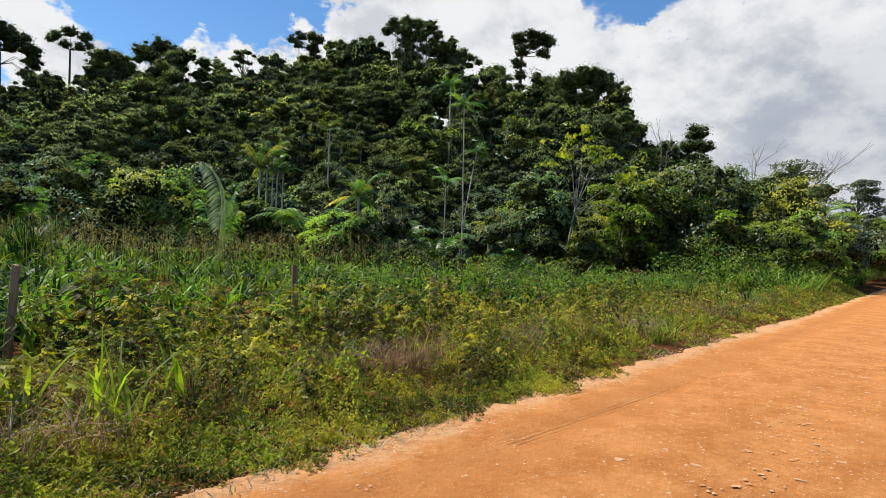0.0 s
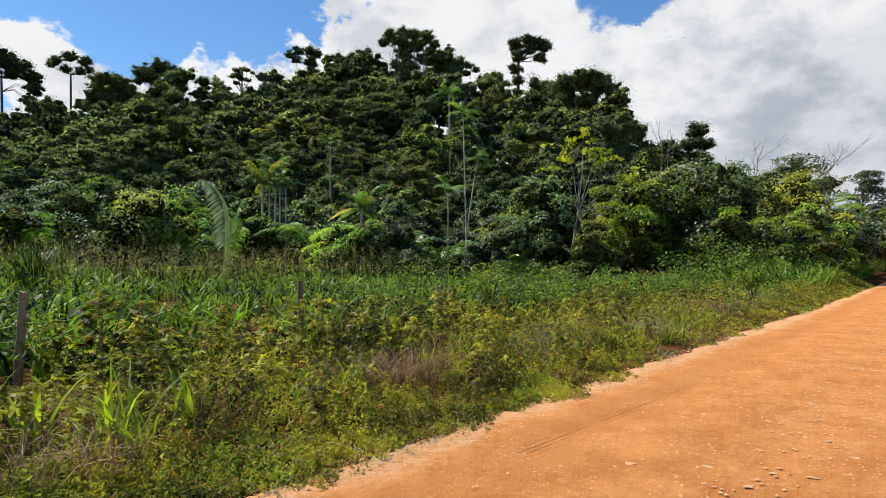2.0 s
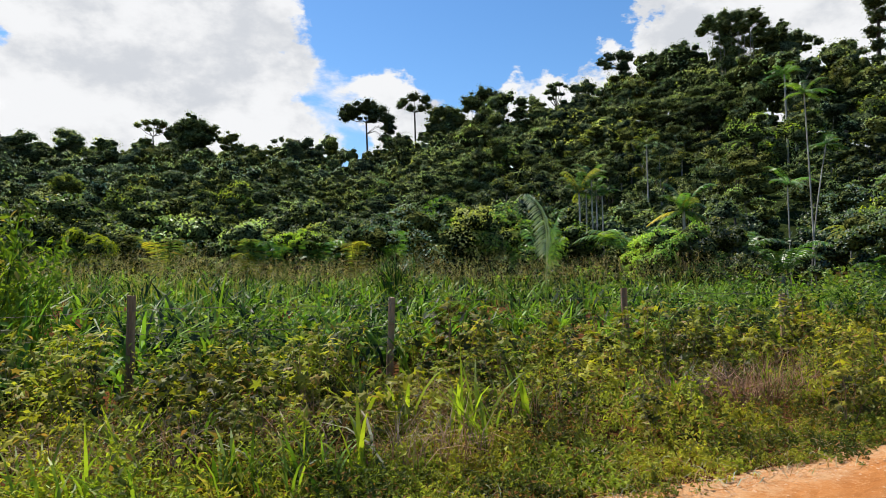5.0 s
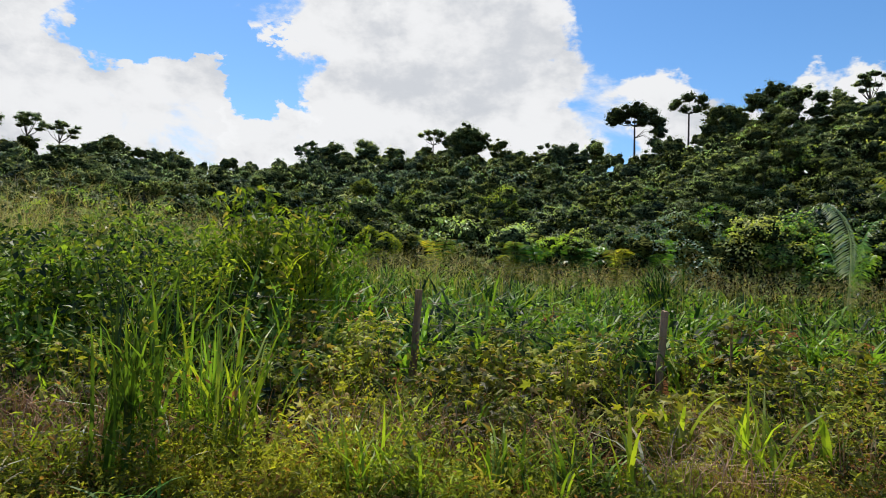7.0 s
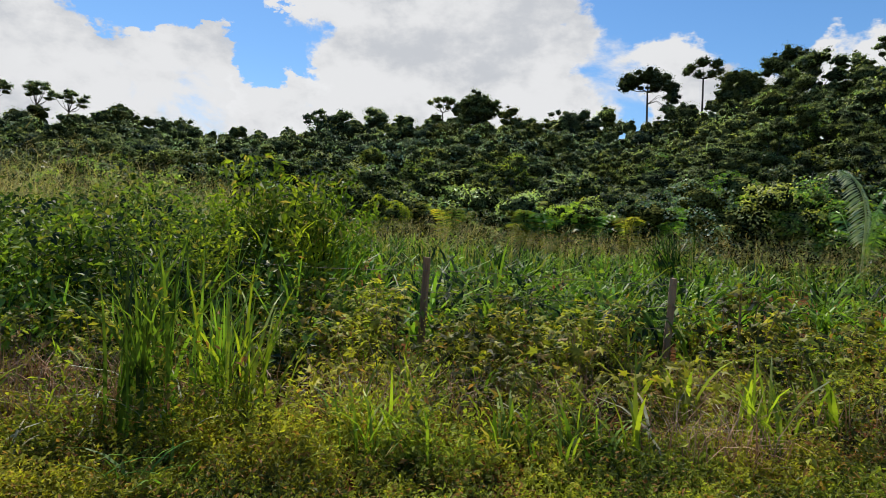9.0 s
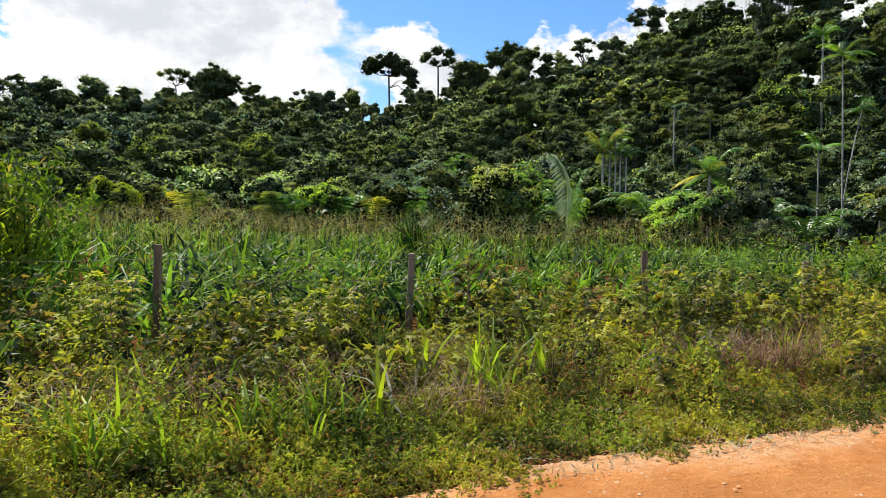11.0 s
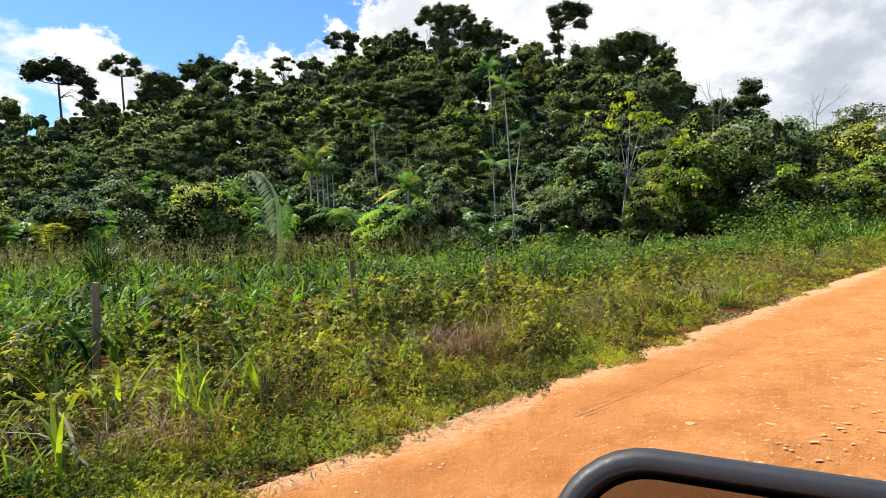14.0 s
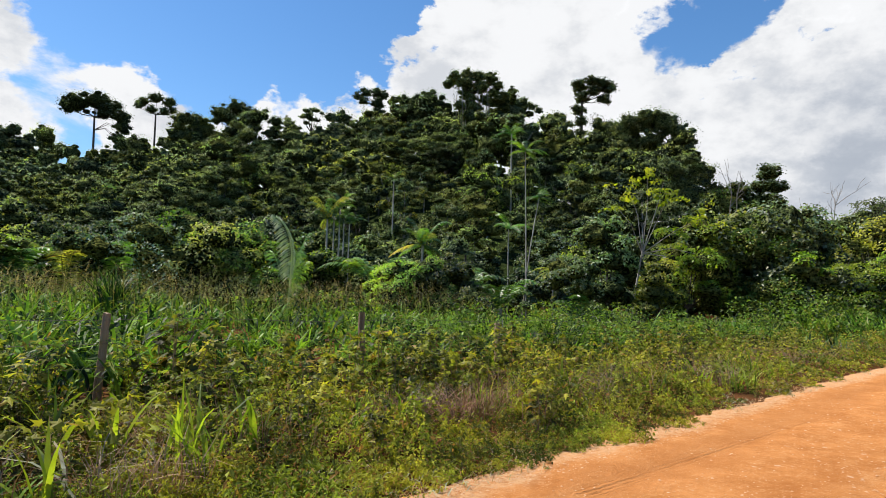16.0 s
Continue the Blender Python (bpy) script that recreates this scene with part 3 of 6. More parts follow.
def shaped_tree(seed, height, lobes, leaves, leaf, mat, label, trunk=((0, 0.0), (0, 0.75)), r0=0.3, vines=0, per=11, deep=0.5, big=0.62, share=0.52):
    """A tree of its own outline: lobes as (x, z, radius) across the view, each doubled in depth."""
    rng = np.random.default_rng(seed)
    t = thing("forest_tree", label, "tree", "trees of the forest")
    cl = []
    for x, z, r in lobes:
        for y in (-deep, deep):
            cl.append((np.array([x + rng.normal() * r * 0.12, y * r * rng.uniform(0.6, 1.5), z + rng.normal() * r * 0.1]), np.array([r, r, r * 0.78]) * rng.uniform(1.0, 1.2)))
    pts = [np.array([trunk[0][0], 0, -1.0])] + [np.array([x, 0.06 * i, z * height]) for i, (x, z) in enumerate(trunk)]
    ms = [tube(pts, np.linspace(r0 * 1.3, r0 * 0.7, len(pts)), 8)]
    for c, r in cl:
        knee = pts[-1] * (1 - 0.45) + np.array(c) * 0.45 - np.array([0, 0, 0.3])
        start = pts[-1] if c[2] > pts[-1][2] - 1.5 else pts[-2] * 0.4 + pts[-1] * 0.6
        ms.append(tube([start, knee, c], [r0 * 0.32, r0 * 0.2, r0 * 0.08], 5))
    grow("trunk", *merge(*ms), M_BARK, t, smooth=True)
    reach = max(abs(x) for x, _, _ in lobes) * 0.8
    extra = [hanging(rng, vines, reach, height * 0.8, height * 0.45, leaf)] if vines else []
    crowned(t, rng, cl, int(leaves * 1.3), leaf, mat, per, extra, big, share, 0.5)
    return t


def vine_tower(seed, height, width, leaves, leaf, mat, label):
    """A tree smothered in climbers: a leafy column with a spreading, ragged top."""
    rng = np.random.default_rng(seed)
    t = thing("forest_tree", label, "tree", "trees of the forest")
    cl = []
    for i in range(9):
        z = 0.10 + 0.70 * i / 8
        s = width * (0.20 + 0.04 * math.sin(i * 1.9)) * (1.2 - 0.4 * z)
        cl.append((np.array([rng.normal() * width * 0.06, rng.normal() * width * 0.06, height * z]), np.array([s, s, height * 0.075])))
    top = crown_lobes(rng, 10, width, height * 0.26, height * 0.74, 0.6, 0.19, 0.85)
    cl += top
    grow("trunk", *limbs(rng, height * 0.8, top[::2], height * 0.014, 0.2, 8), M_BARK, t, smooth=True)
    crowned(t, rng, cl, leaves, leaf, mat, 5, [hanging(rng, 40, width * 0.45, height * 0.88, height * 0.5, leaf)])
    return t


def frond(rng, length, rise, out, az, origin, leaflets=40, wide=0.16, hang=0.5):
    """One feather leaf: an arching stem with leaflets to both sides."""
    d = np.array([math.cos(az), math.sin(az), 0.0])
    s = np.linspace(0, 1, leaflets + 1)[1:]
    p = origin + d * (length * out * s ** 1.1)[:, None] + np.array([0, 0, 1.0]) * (length * (rise * s - (0.28 * abs(rise) + 0.42 * out) * s ** 2.6))[:, None]
    t = unit(np.gradient(p, axis=0))
    side = unit(np.cross(t, [[0, 0, 1.0]]) + 1e-6)
    upv = np.cross(side, t)
    L = length * wide * np.sin(np.pi * (0.12 + 0.83 * s)) ** 0.7
    ms = []
    for sg in (-1, 1):
        w = (length / leaflets * 0.42) * np.ones(len(s))
        tip = p + side * (sg * L * 0.85)[:, None] + t * (L * 0.5)[:, None] - np.array([0, 0, 1.0]) * (L * hang * rng.uniform(0.6, 1.4, len(s)))[:, None] + upv * (L * 0.12)[:, None]
        mid = p * 0.5 + tip * 0.5 + upv * (L * 0.08)[:, None]
        v = np.stack([p, mid + t * w[:, None], tip, mid - t * w[:, None]], 1).reshape(-1, 3)
        ms.append((v, np.arange(len(v)).reshape(-1, 4)))
    ms.append(tube(np.vstack([origin, p[::4], p[-1:]]), np.linspace(length * 0.011, length * 0.002, len(p[::4]) + 2), 4))
    return merge(*ms)


def palm(seed, trunk_h, r, fronds, length, label, mat, bark=None, rise=(0.5, 1.0), out=(0.45, 0.8), lean=(0, 0), wide=0.16, hang=0.5, old=0):
    rng = np.random.default_rng(seed)
    t = thing("palm", label, "palm", "palms of the forest edge")
    s = np.linspace(0, 1, 7)
    pts = np.stack([lean[0] * s ** 1.6, lean[1] * s ** 1.6, -0.5 + (trunk_h + 0.5) * s], 1)
    grow("trunk", *tube(pts, r * (1.15 - 0.4 * s), 8), bark or M_PALE_BARK, t, smooth=True)
    top = pts[-1]
    for i in range(fronds):
        az = 2.399 * i + rng.uniform(-0.3, 0.3)
        v, f = frond(rng, length * rng.uniform(0.8, 1.1), rng.uniform(*rise), rng.uniform(*out), az, top, wide=wide, hang=hang)
        grow("frond", v, f, M_PALM_OLD if i < old else mat, t)
    return t


def put(t, x, y, turn=0.0, size=1.0, sink=0.0):
    """Stand a thing on the land."""
    t.matrix_basis = Matrix.LocRotScale((x, y, float(ground_z(x, y)) - sink), Euler((0, 0, turn)), (size,) * 3)
    return t


def again(t, x, y, turn, size, sink=0.0, label=""):
    c = copy_thing(t, pose(x, y, float(ground_z(x, y)) - sink, 0, 0, math.degrees(turn)))
    c.scale = (size,) * 3
    if label:
        tagged(c, label)
    return c


def bearing(az, r):
    return r * math.sin(radians(az)), r * math.cos(radians(az))


def top_size(t_height, az, r, el):
    """The size by which a tree of that height at that bearing reaches the elevation el."""
    x, y = bearing(az, r)
    return (1.5 + r * math.tan(radians(el)) - float(ground_z(x, y))) / t_height


# ---------------- the forest ----------------


KINDS = [
    broad_tree(11, 16, 10, 0.90, 1900, 0.25, M_CANOPY, "tall forest tree with a dense dark green crown"),
    broad_tree(12, 15, 11, 0.86, 1900, 0.25, M_DEEP, "forest tree with a broad deep green crown", vines=14, flat_=0.55),
    broad_tree(13, 17, 8, 0.80, 1600, 0.24, M_OLIVE, "slender forest tree with a ragged green crown on a grey trunk", bark=M_TWIG, vines=10),
    broad_tree(14, 14, 11, 0.84, 1700, 0.27, M_GREY_LEAF, "forest tree with a pale grey-green spreading crown", bark=M_TWIG, flat_=0.5),
    broad_tree(15, 14, 9, 0.90, 1700, 0.25, M_BRIGHT, "forest tree with a fresh green leafy crown"),
    vine_tower(16, 16, 8, 2200, 0.24, M_DEEP, "forest tree smothered in dark green climbers"),
    broad_tree(18, 18, 9, 0.62, 1500, 0.30, M_GREY_LEAF, "tall forest tree with an open layered crown on a pale trunk", bark=M_PALE_BARK, lobes=12, size=0.17, flat_=0.4, per=4),
    broad_tree(19, 15, 8, 0.92, 2000, 0.20, M_DARK, "dark fine-leaved forest tree hung with climbers", lobes=14, size=0.2, vines=30),
    broad_tree(17, 15, 12, 0.80, 1900, 0.22, M_CANOPY, "forest tree with a wide domed crown of small leaves", lobes=13, size=0.19, flat_=0.6),
]
SHRUBS = [
    broad_tree(31, 5, 4.6, 0.97, 1500, 0.17, M_BRIGHT, "bushy young tree with bright leaves by the woods", name="shrub", category="shrub", group="shrubs at the edge of the woods", lobes=8),
    broad_tree(32, 4.5, 5.2, 0.97, 1500, 0.17, M_CANOPY, "dense dark green shrub by the woods", name="shrub", category="shrub", group="shrubs at the edge of the woods", lobes=8),
    broad_tree(33, 5.5, 4.2, 0.95, 1500, 0.17, M_GREY_LEAF, "pale green shrub with fine leaves by the woods", name="shrub", category="shrub", group="shrubs at the edge of the woods", lobes=8),
    broad_tree(34, 4.2, 4.4, 0.97, 1200, 0.22, M_DEEP, "dark shrub with large drooping leaves by the woods", name="shrub", category="shrub", group="shrubs at the edge of the woods", lobes=8),
]
KIND_HEIGHT, SHRUB_HEIGHT = (16, 15, 17, 14, 14, 16, 18, 15, 15), (5, 4.5, 5.5, 4.2)


def scatter(rng, count, inside, gap, box):
    found, tries = [], 0
    while len(found) < count and tries < 60000:
        tries += 1
        x, y = rng.uniform(box[0], box[1]), rng.uniform(box[2], box[3])
        if not inside(x, y):
            continue
        g = gap(x, y)
        if all((x - a) ** 2 + (y - b) ** 2 > g * g for a, b in found):
            found.append((x, y))
    return found


def tree_ground(x, y):
    az, up = math.degrees(math.atan2(x, y)), float(canopy(x, y)[1])
    return -64 < az < 80 and 0.10 < up < 1.06


def stand(kinds, spots, rng, shares, sizes):
    fresh = set(range(len(kinds)))
    for x, y in spots:
        k = int(rng.choice(len(kinds), p=shares))
        size, turn = sizes(x, y, k) * rng.uniform(0.66, 1.18), rng.uniform(0, 6.28)
        if k in fresh:
            fresh.discard(k)
            put(kinds[k], x, y, turn, size, 0.2)
        else:
            again(kinds[k], x, y, turn, size, 0.2)


rng = np.random.default_rng(21)
spots = sorted(scatter(rng, 600, tree_ground, lambda x, y: 3.4 + 0.019 * math.hypot(x, y), (-155, 160, 6, 176)), key=lambda q: math.hypot(*q))


def tree_size(x, y, k):
    return (float(canopy(x, y)[0]) - float(ground_z(x, y))) / KIND_HEIGHT[k] * 1.02


stand(KINDS, spots[:235], rng, [0.17, 0.14, 0.11, 0.12, 0.10, 0.08, 0.08, 0.10, 0.10], tree_size)

# the trees farther up the slopes, past counting
bits, cores = {0: [], 1: []}, {0: [], 1: []}
ridge = [(math.sin(radians(a)) * r, math.cos(radians(a)) * r) for i, a in enumerate(np.arange(-60, 68, 1.25)) for r in (np.interp(a, [-66, -20, 10, 30, 45, 60, 66, 69], [172, 166, 156, 140, 118, 106, 94, 76]) * (0.98 if i % 2 else 0.9) + rng.normal() * 2,)]
for x, y in spots[235:] + ridge:
    at = np.array([x, y, float(ground_z(x, y))])
    h = (float(canopy(x, y)[0]) - at[2]) * rng.uniform(0.76, 1.10)
    w = h * rng.uniform(0.62, 0.82)
    cl = [(c + at, r) for c, r in crown_lobes(rng, 7, w, h * 0.88, h * 0.12, 0.7, 0.25)]
    tf = tufted(rng, cl, 4, 0.5)
    slope = int(math.degrees(math.atan2(x, y)) + rng.normal() * 9 < 14)
    bits[slope].append(lobe_leaves(rng, tf, 540, 0.36))
    cores[slope].append(leaf_mass(rng, cl, tf))
# the far slope gets paler, greyer leaves: distance haze put into the colour
for slope, leaf_stuff, said in ((0, M_CANOPY, "dense dark green forest canopy up the hill"), (1, M_GREY_LEAF, "forest canopy on the long far slope, its green greyed as haze")):
    woods = grow("woods", *merge(*bits[slope]), leaf_stuff)
    tagged(grow("inner_foliage", *merge(*cores[slope]), M_INNER_SHADE, woods), kind="stuff")
    tagged(woods, said, "forest", kind="stuff")


def shrub_ground(x, y):
    az, up, d = math.degrees(math.atan2(x, y)), float(canopy(x, y)[1]), y - float(edge_y(x))
    return -66 < az < 87 and d > 0.5 and up < 0.16


spots2 = sorted(scatter(rng, 150, shrub_ground, lambda x, y: 2.0 + 0.022 * math.hypot(x, y), (-95, 100, 7, 82)), key=lambda q: math.hypot(*q))
stand(SHRUBS, spots2, rng, [0.2, 0.36, 0.2, 0.24], lambda x, y, k: min(1.5, (float(canopy(x, y)[0]) - float(ground_z(x, y))) / SHRUB_HEIGHT[k]) * rng.uniform(0.6, 1.0))


def lone(t, height, az, r, el, turn=0.0, sink=0.3):
    """Stand one tree at a bearing so that its top is at the elevation el from the road."""
    r = max(r, 6.6 / math.cos(radians(az)))
    x, y = bearing(az, r)
    return put(t, x, y, turn, top_size(height, az, r, el) if el else 1.0, sink)


# the tall trees along the skyline: seed, height, width, share of crown, leaves, leaves' stuff, label, bearing, distance, elevation of the top, core, vines, flatness
SKYLINE = [
    (44, 22, 8, 0.60, 2000, M_DEEP, "tall narrow tree overgrown with climbers", 30.0, 140, 16.8, 0.5, 16, 0.6),
    (45, 22, 9, 0.42, 900, M_GREY_LEAF, "tall thin-crowned tree with bare limbs", 32.6, 140, 17.6, 0, 0, 0.4),
    (46, 20, 9, 0.60, 2000, M_CANOPY, "tall forest tree with a rounded green crown", 35.5, 138, 17.4, 0.5, 8, 0.5),
    (48, 21, 10, 0.60, 2000, M_CANOPY, "tall forest tree with a ragged green crown", 41.2, 128, 19.3, 0.5, 14, 0.5),
    (51, 20, 9, 0.60, 1900, M_DEEP, "tall dark tree with climbers on its trunk", 55.3, 122, 17.8, 0.5, 16, 0.5),
    (61, 20, 12, 0.62, 2200, M_DEEP, "tall forest tree standing out of the canopy", -0.5, 155, 14.1, 0.55, 10, 0.5),
    (62, 19, 10, 0.62, 2000, M_CANOPY, "tall forest tree standing out of the canopy", 3.1, 158, 13.1, 0.55, 10, 0.5),
    (63, 19, 9, 0.60, 2600, M_DEEP, "tall forest tree standing out of the canopy", -9.4, 160, 12.6, 0, 10, 0.5),
    (64, 19, 10, 0.60, 1800, M_CANOPY, "tall forest tree standing out of the canopy", 11.6, 155, 13.1, 0.5, 10, 0.5),
    (65, 18, 11, 0.60, 2000, M_CANOPY, "tall forest tree standing out of the canopy", 23.2, 145, 15.4, 0.55, 10, 0.5),
    (67, 16, 10, 0.70, 1800, M_DEEP, "dark forest tree on the ridge", 17.8, 140, 13.4, 0.55, 10, 0.5),
    (73, 20, 11, 0.36, 1200, M_GREY_LEAF, "tall umbrella tree with spreading bare limbs", -33.8, 165, 11.0, 0, 0, 0.3),
    (74, 20, 10, 0.36, 1200, M_GREY_LEAF, "tall umbrella tree with spreading bare limbs", -36.0, 165, 11.3, 0, 0, 0.3),
    (75, 20, 11, 0.36, 1200, M_GREY_LEAF, "tall umbrella tree with spreading bare limbs", -39.2, 165, 11.4, 0, 0, 0.3),
    (76, 18, 15, 0.60, 1900, M_CANOPY, "broad forest tree on the far ridge", -26.5, 165, 9.9, 0.4, 0, 0.4),
    (77, 18, 15, 0.60, 2000, M_CANOPY, "broad forest tree on the far ridge", -30.5, 165, 10.2, 0.5, 0, 0.4),
    (111, 18, 11, 0.60, 1900, M_DEEP, "tall forest tree standing out of the canopy", -12.6, 150, 11.9, 0.5, 8, 0.5),
    (112, 18, 11, 0.60, 1900, M_CANOPY, "tall forest tree standing out of the canopy", -7.0, 152, 12.0, 0.5, 8, 0.5),
    (113, 18, 11, 0.60, 1900, M_DEEP, "tall forest tree standing out of the canopy", 9.0, 152, 13.0, 0.5, 8, 0.5),
    (114, 19, 10, 0.60, 2200, M_DARK, "tall dark tree on the crest", 43.3, 118, 19.6, 0.5, 14, 0.5),
    (115, 20, 9, 0.55, 2200, M_DARK, "tall dark tree on the crest", 50.4, 112, 20.3, 0.5, 14, 0.5),
    (116, 18, 10, 0.60, 2000, M_DEEP, "tall forest tree on the crest", 27.9, 132, 17.0, 0.5, 10, 0.5),
    (117, 18, 10, 0.60, 2000, M_DARK, "tall forest tree on the crest", 22.3, 142, 16.0, 0.5, 10, 0.5),
    (118, 18, 11, 0.62, 2200, M_DARK, "tall dark tree on the crest", 60.4, 108, 16.8, 0.5, 14, 0.5),
    (78, 18, 14, 0.60, 1600, M_DEEP, "broad dark forest tree on the far ridge", -42.0, 160, 10.3, 0.5, 0, 0.4),
]
for seed, hh, ww, cs, lv, mt, lb, az, r, el, co, vi, fl in SKYLINE:
    lone(broad_tree(seed, hh, ww, cs, lv, 0.30, mt, lb, lobes=10 if cs > 0.5 else 12, vines=vi, flat_=0.7 if co else 0.5, size=0.24 if cs > 0.5 else 0.13, per=6, r0=hh * 0.010, low=0.0 if co else 0.7), hh, az, r, el)

# trees of the skyline with an outline of their own: seed, height, lobes, leaves, leaf stuff, label, bearing, distance, elevation, trunk, vines
OWN = [
    (41, 26, ((-3.0, 22.4, 2.5), (0.2, 23.7, 2.4), (2.8, 22.6, 2.2), (-5.0, 21.2, 1.6), (4.9, 20.9, 1.9), (5.4, 18.4, 1.8), (4.7, 16.0, 1.5), (1.6, 21.0, 1.6)), 3400, M_DARK, "lone tall tree with bare trunk and dark lopsided crown", 15.1, 150, 16.4, ((0, 0), (0.2, 0.5), (0, 0.78)), 0),
    (42, 25, ((-2.7, 22.4, 1.4), (0.0, 23.6, 1.4), (2.7, 22.9, 1.4), (-1.0, 20.8, 1.2), (1.6, 20.9, 1.2), (3.6, 21.4, 1.0), (-3.8, 21.6, 0.9)), 1900, M_DARK, "tall tree with a thin rounded crown against the sky", 19.6, 150, 16.9, ((0.4, 0), (0.1, 0.5), (0, 0.8)), 0),
    (43, 22, ((-3.4, 18.8, 2.1), (-0.2, 19.9, 2.3), (3.2, 19.0, 2.1), (-1.6, 17.3, 2.2), (1.8, 17.0, 2.1), (-4.2, 16.6, 1.3), (4.3, 17.0, 1.3), (-0.6, 14.2, 1.8), (0.2, 11.6, 1.6), (-0.3, 9.2, 1.6)), 4200, M_DARK, "tall tree with a dense dome of dark leaves", 26.1, 140, 17.2, ((0, 0), (0, 0.7)), 30),
    (47, 24, ((-4.6, 21.5, 1.5), (-2.4, 22.4, 1.6), (0.2, 22.6, 1.7), (2.6, 21.8, 1.6), (-3.0, 20.2, 1.4), (0.8, 19.6, 1.8), (1.2, 17.0, 1.8), (0.6, 14.2, 1.9), (0.4, 11.5, 2.0)), 3600, M_DARK, "tall tree with a flat spreading crown and leafy trunk", 38.4, 130, 19.4, ((0.4, 0), (0.4, 0.8)), 24),
    (50, 23, ((-2.6, 21.4, 1.2), (-0.6, 21.9, 1.3), (1.6, 21.7, 1.3), (3.6, 20.9, 1.2), (5.0, 19.9, 0.9)), 1500, M_GREY_LEAF, "tall tree with a flat umbrella crown", 51.8, 122, 18.9, ((0, 0), (0.1, 0.5), (0.4, 0.82)), 0),
    (52, 27, ((-1.5, 25.7, 1.3), (0.5, 26.2, 1.1), (2.3, 25.6, 1.2), (3.0, 24.7, 0.8), (2.1, 23.3, 1.0), (0.6, 24.6, 1.1), (-1.6, 23.8, 1.2), (-1.7, 21.8, 1.1), (-1.5, 19.8, 1.0), (-1.4, 17.9, 1.0), (-1.3, 15.9, 1.1)), 3200, M_DARK, "tall tree with a leafy trunk and small flat crown", 58.5, 128, 20.4, ((-1.2, 0), (-1.3, 0.6), (-1.2, 0.86)), 8),
    (53, 17, ((-3.3, 13.8, 2.0), (-0.8, 15.0, 2.1), (1.8, 14.5, 2.0), (3.8, 13.0, 1.8), (5.1, 10.6, 1.5), (5.7, 8.3, 1.2), (-3.4, 11.0, 2.0), (0.0, 11.8, 2.2), (2.7, 10.3, 2.0), (-1.4, 8.2, 2.2), (1.6, 7.0, 2.0)), 6200, M_DARK, "big round-headed tree with glossy dark leaves", 63.7, 100, 17.5, ((0, 0), (0.2, 0.6)), 14),
    (54, 16, ((0, 14.4, 1.4), (-1.3, 13.2, 1.2), (1.2, 12.8, 1.2), (0, 11.0, 1.4), (0.3, 8.6, 1.3)), 2600, M_DARK, "dark tree hung with trailing climbers at the hill's end", 67.9, 92, 12.6, ((0, 0), (0, 0.75)), 16),
    (55, 14, ((-1.4, 12.2, 1.1), (0.3, 12.8, 1.2), (1.8, 12.0, 1.1), (-0.6, 10.4, 1.4), (1.2, 9.6, 1.4)), 2600, M_DARK, "tree with a dense rounded head of climbers at the hill's end", 70.5, 78, 10.9, ((0, 0), (0.1, 0.75)), 14),
    (56, 17, ((0.1, 15.7, 1.2), (-0.8, 14.5, 1.0), (0.9, 14.4, 1.0), (0, 12.8, 1.2), (0.1, 10.8, 1.2), (0, 8.6, 1.3)), 3000, M_DARK, "tree wrapped in climbers up to a rounded top", 73.1, 78, 12.2, ((0, 0), (0, 0.8)), 10),
    (71, 20, ((-3.4, 18.0, 1.0), (-1.6, 18.8, 1.1), (0.4, 19.0, 1.1), (2.2, 18.6, 1.1), (3.8, 17.8, 0.9), (-1.0, 17.2, 0.9), (1.4, 17.0, 0.9)), 1000, M_GREY_LEAF, "tall thin-crowned tree with spreading bare limbs", -3.1, 155, 13.7, ((0, 0), (0.2, 0.5), (0, 0.78)), 0),
    (72, 20, ((-2.4, 18.2, 1.0), (-0.4, 18.9, 1.0), (1.8, 18.6, 1.1), (3.6, 18.0, 0.9), (0.6, 17.2, 0.9)), 800, M_GREY_LEAF, "tall thin-crowned tree with spreading bare limbs", 7.6, 155, 12.9, ((0, 0), (-0.2, 0.5), (0.2, 0.78)), 0),
    (57, 19, ((-2.6, 16.4, 1.9), (0.4, 17.2, 1.9), (3.2, 16.0, 1.7), (-0.8, 14.0, 2.2), (2.2, 13.4, 1.9)), 2600, M_DARK, "broad dark tree standing out of the canopy", 0.4, 152, 14.1, ((0, 0), (0, 0.7)), 10),
]
for seed, hh, lobes_, lv, mt, lb, az, r, el, tk, vi in OWN:
    lone(shaped_tree(seed, hh, lobes_, lv, 0.28 if r > 110 else 0.22, mt, lb, tk, hh * 0.010, vi), hh, az, r, el, -radians(az))
GIANT = ((-4.2, 25.0, 1.7), (-1.6, 25.9, 1.9), (1.4, 25.6, 1.8), (4.2, 24.8, 1.7), (6.2, 23.5, 1.2), (-5.8, 23.5, 1.3), (-1.4, 23.4, 2.2), (1.8, 22.9, 2.0), (-0.8, 20.6, 2.1), (0.4, 17.8, 2.2), (-0.6, 15.0, 2.4), (0.5, 12.0, 2.6), (-0.2, 9.0, 2.6), (2.8, 19.8, 1.5), (-3.0, 18.6, 1.5))
giant = lone(shaped_tree(49, 27, GIANT, 7500, 0.28, M_DARK, "giant tree on the crest draped with hanging climbers", ((0, 0), (0, 0.8)), 0.34, 50), 27, 47.6, 108, 21.2, -radians(47.6))
rng = np.random.default_rng(490)
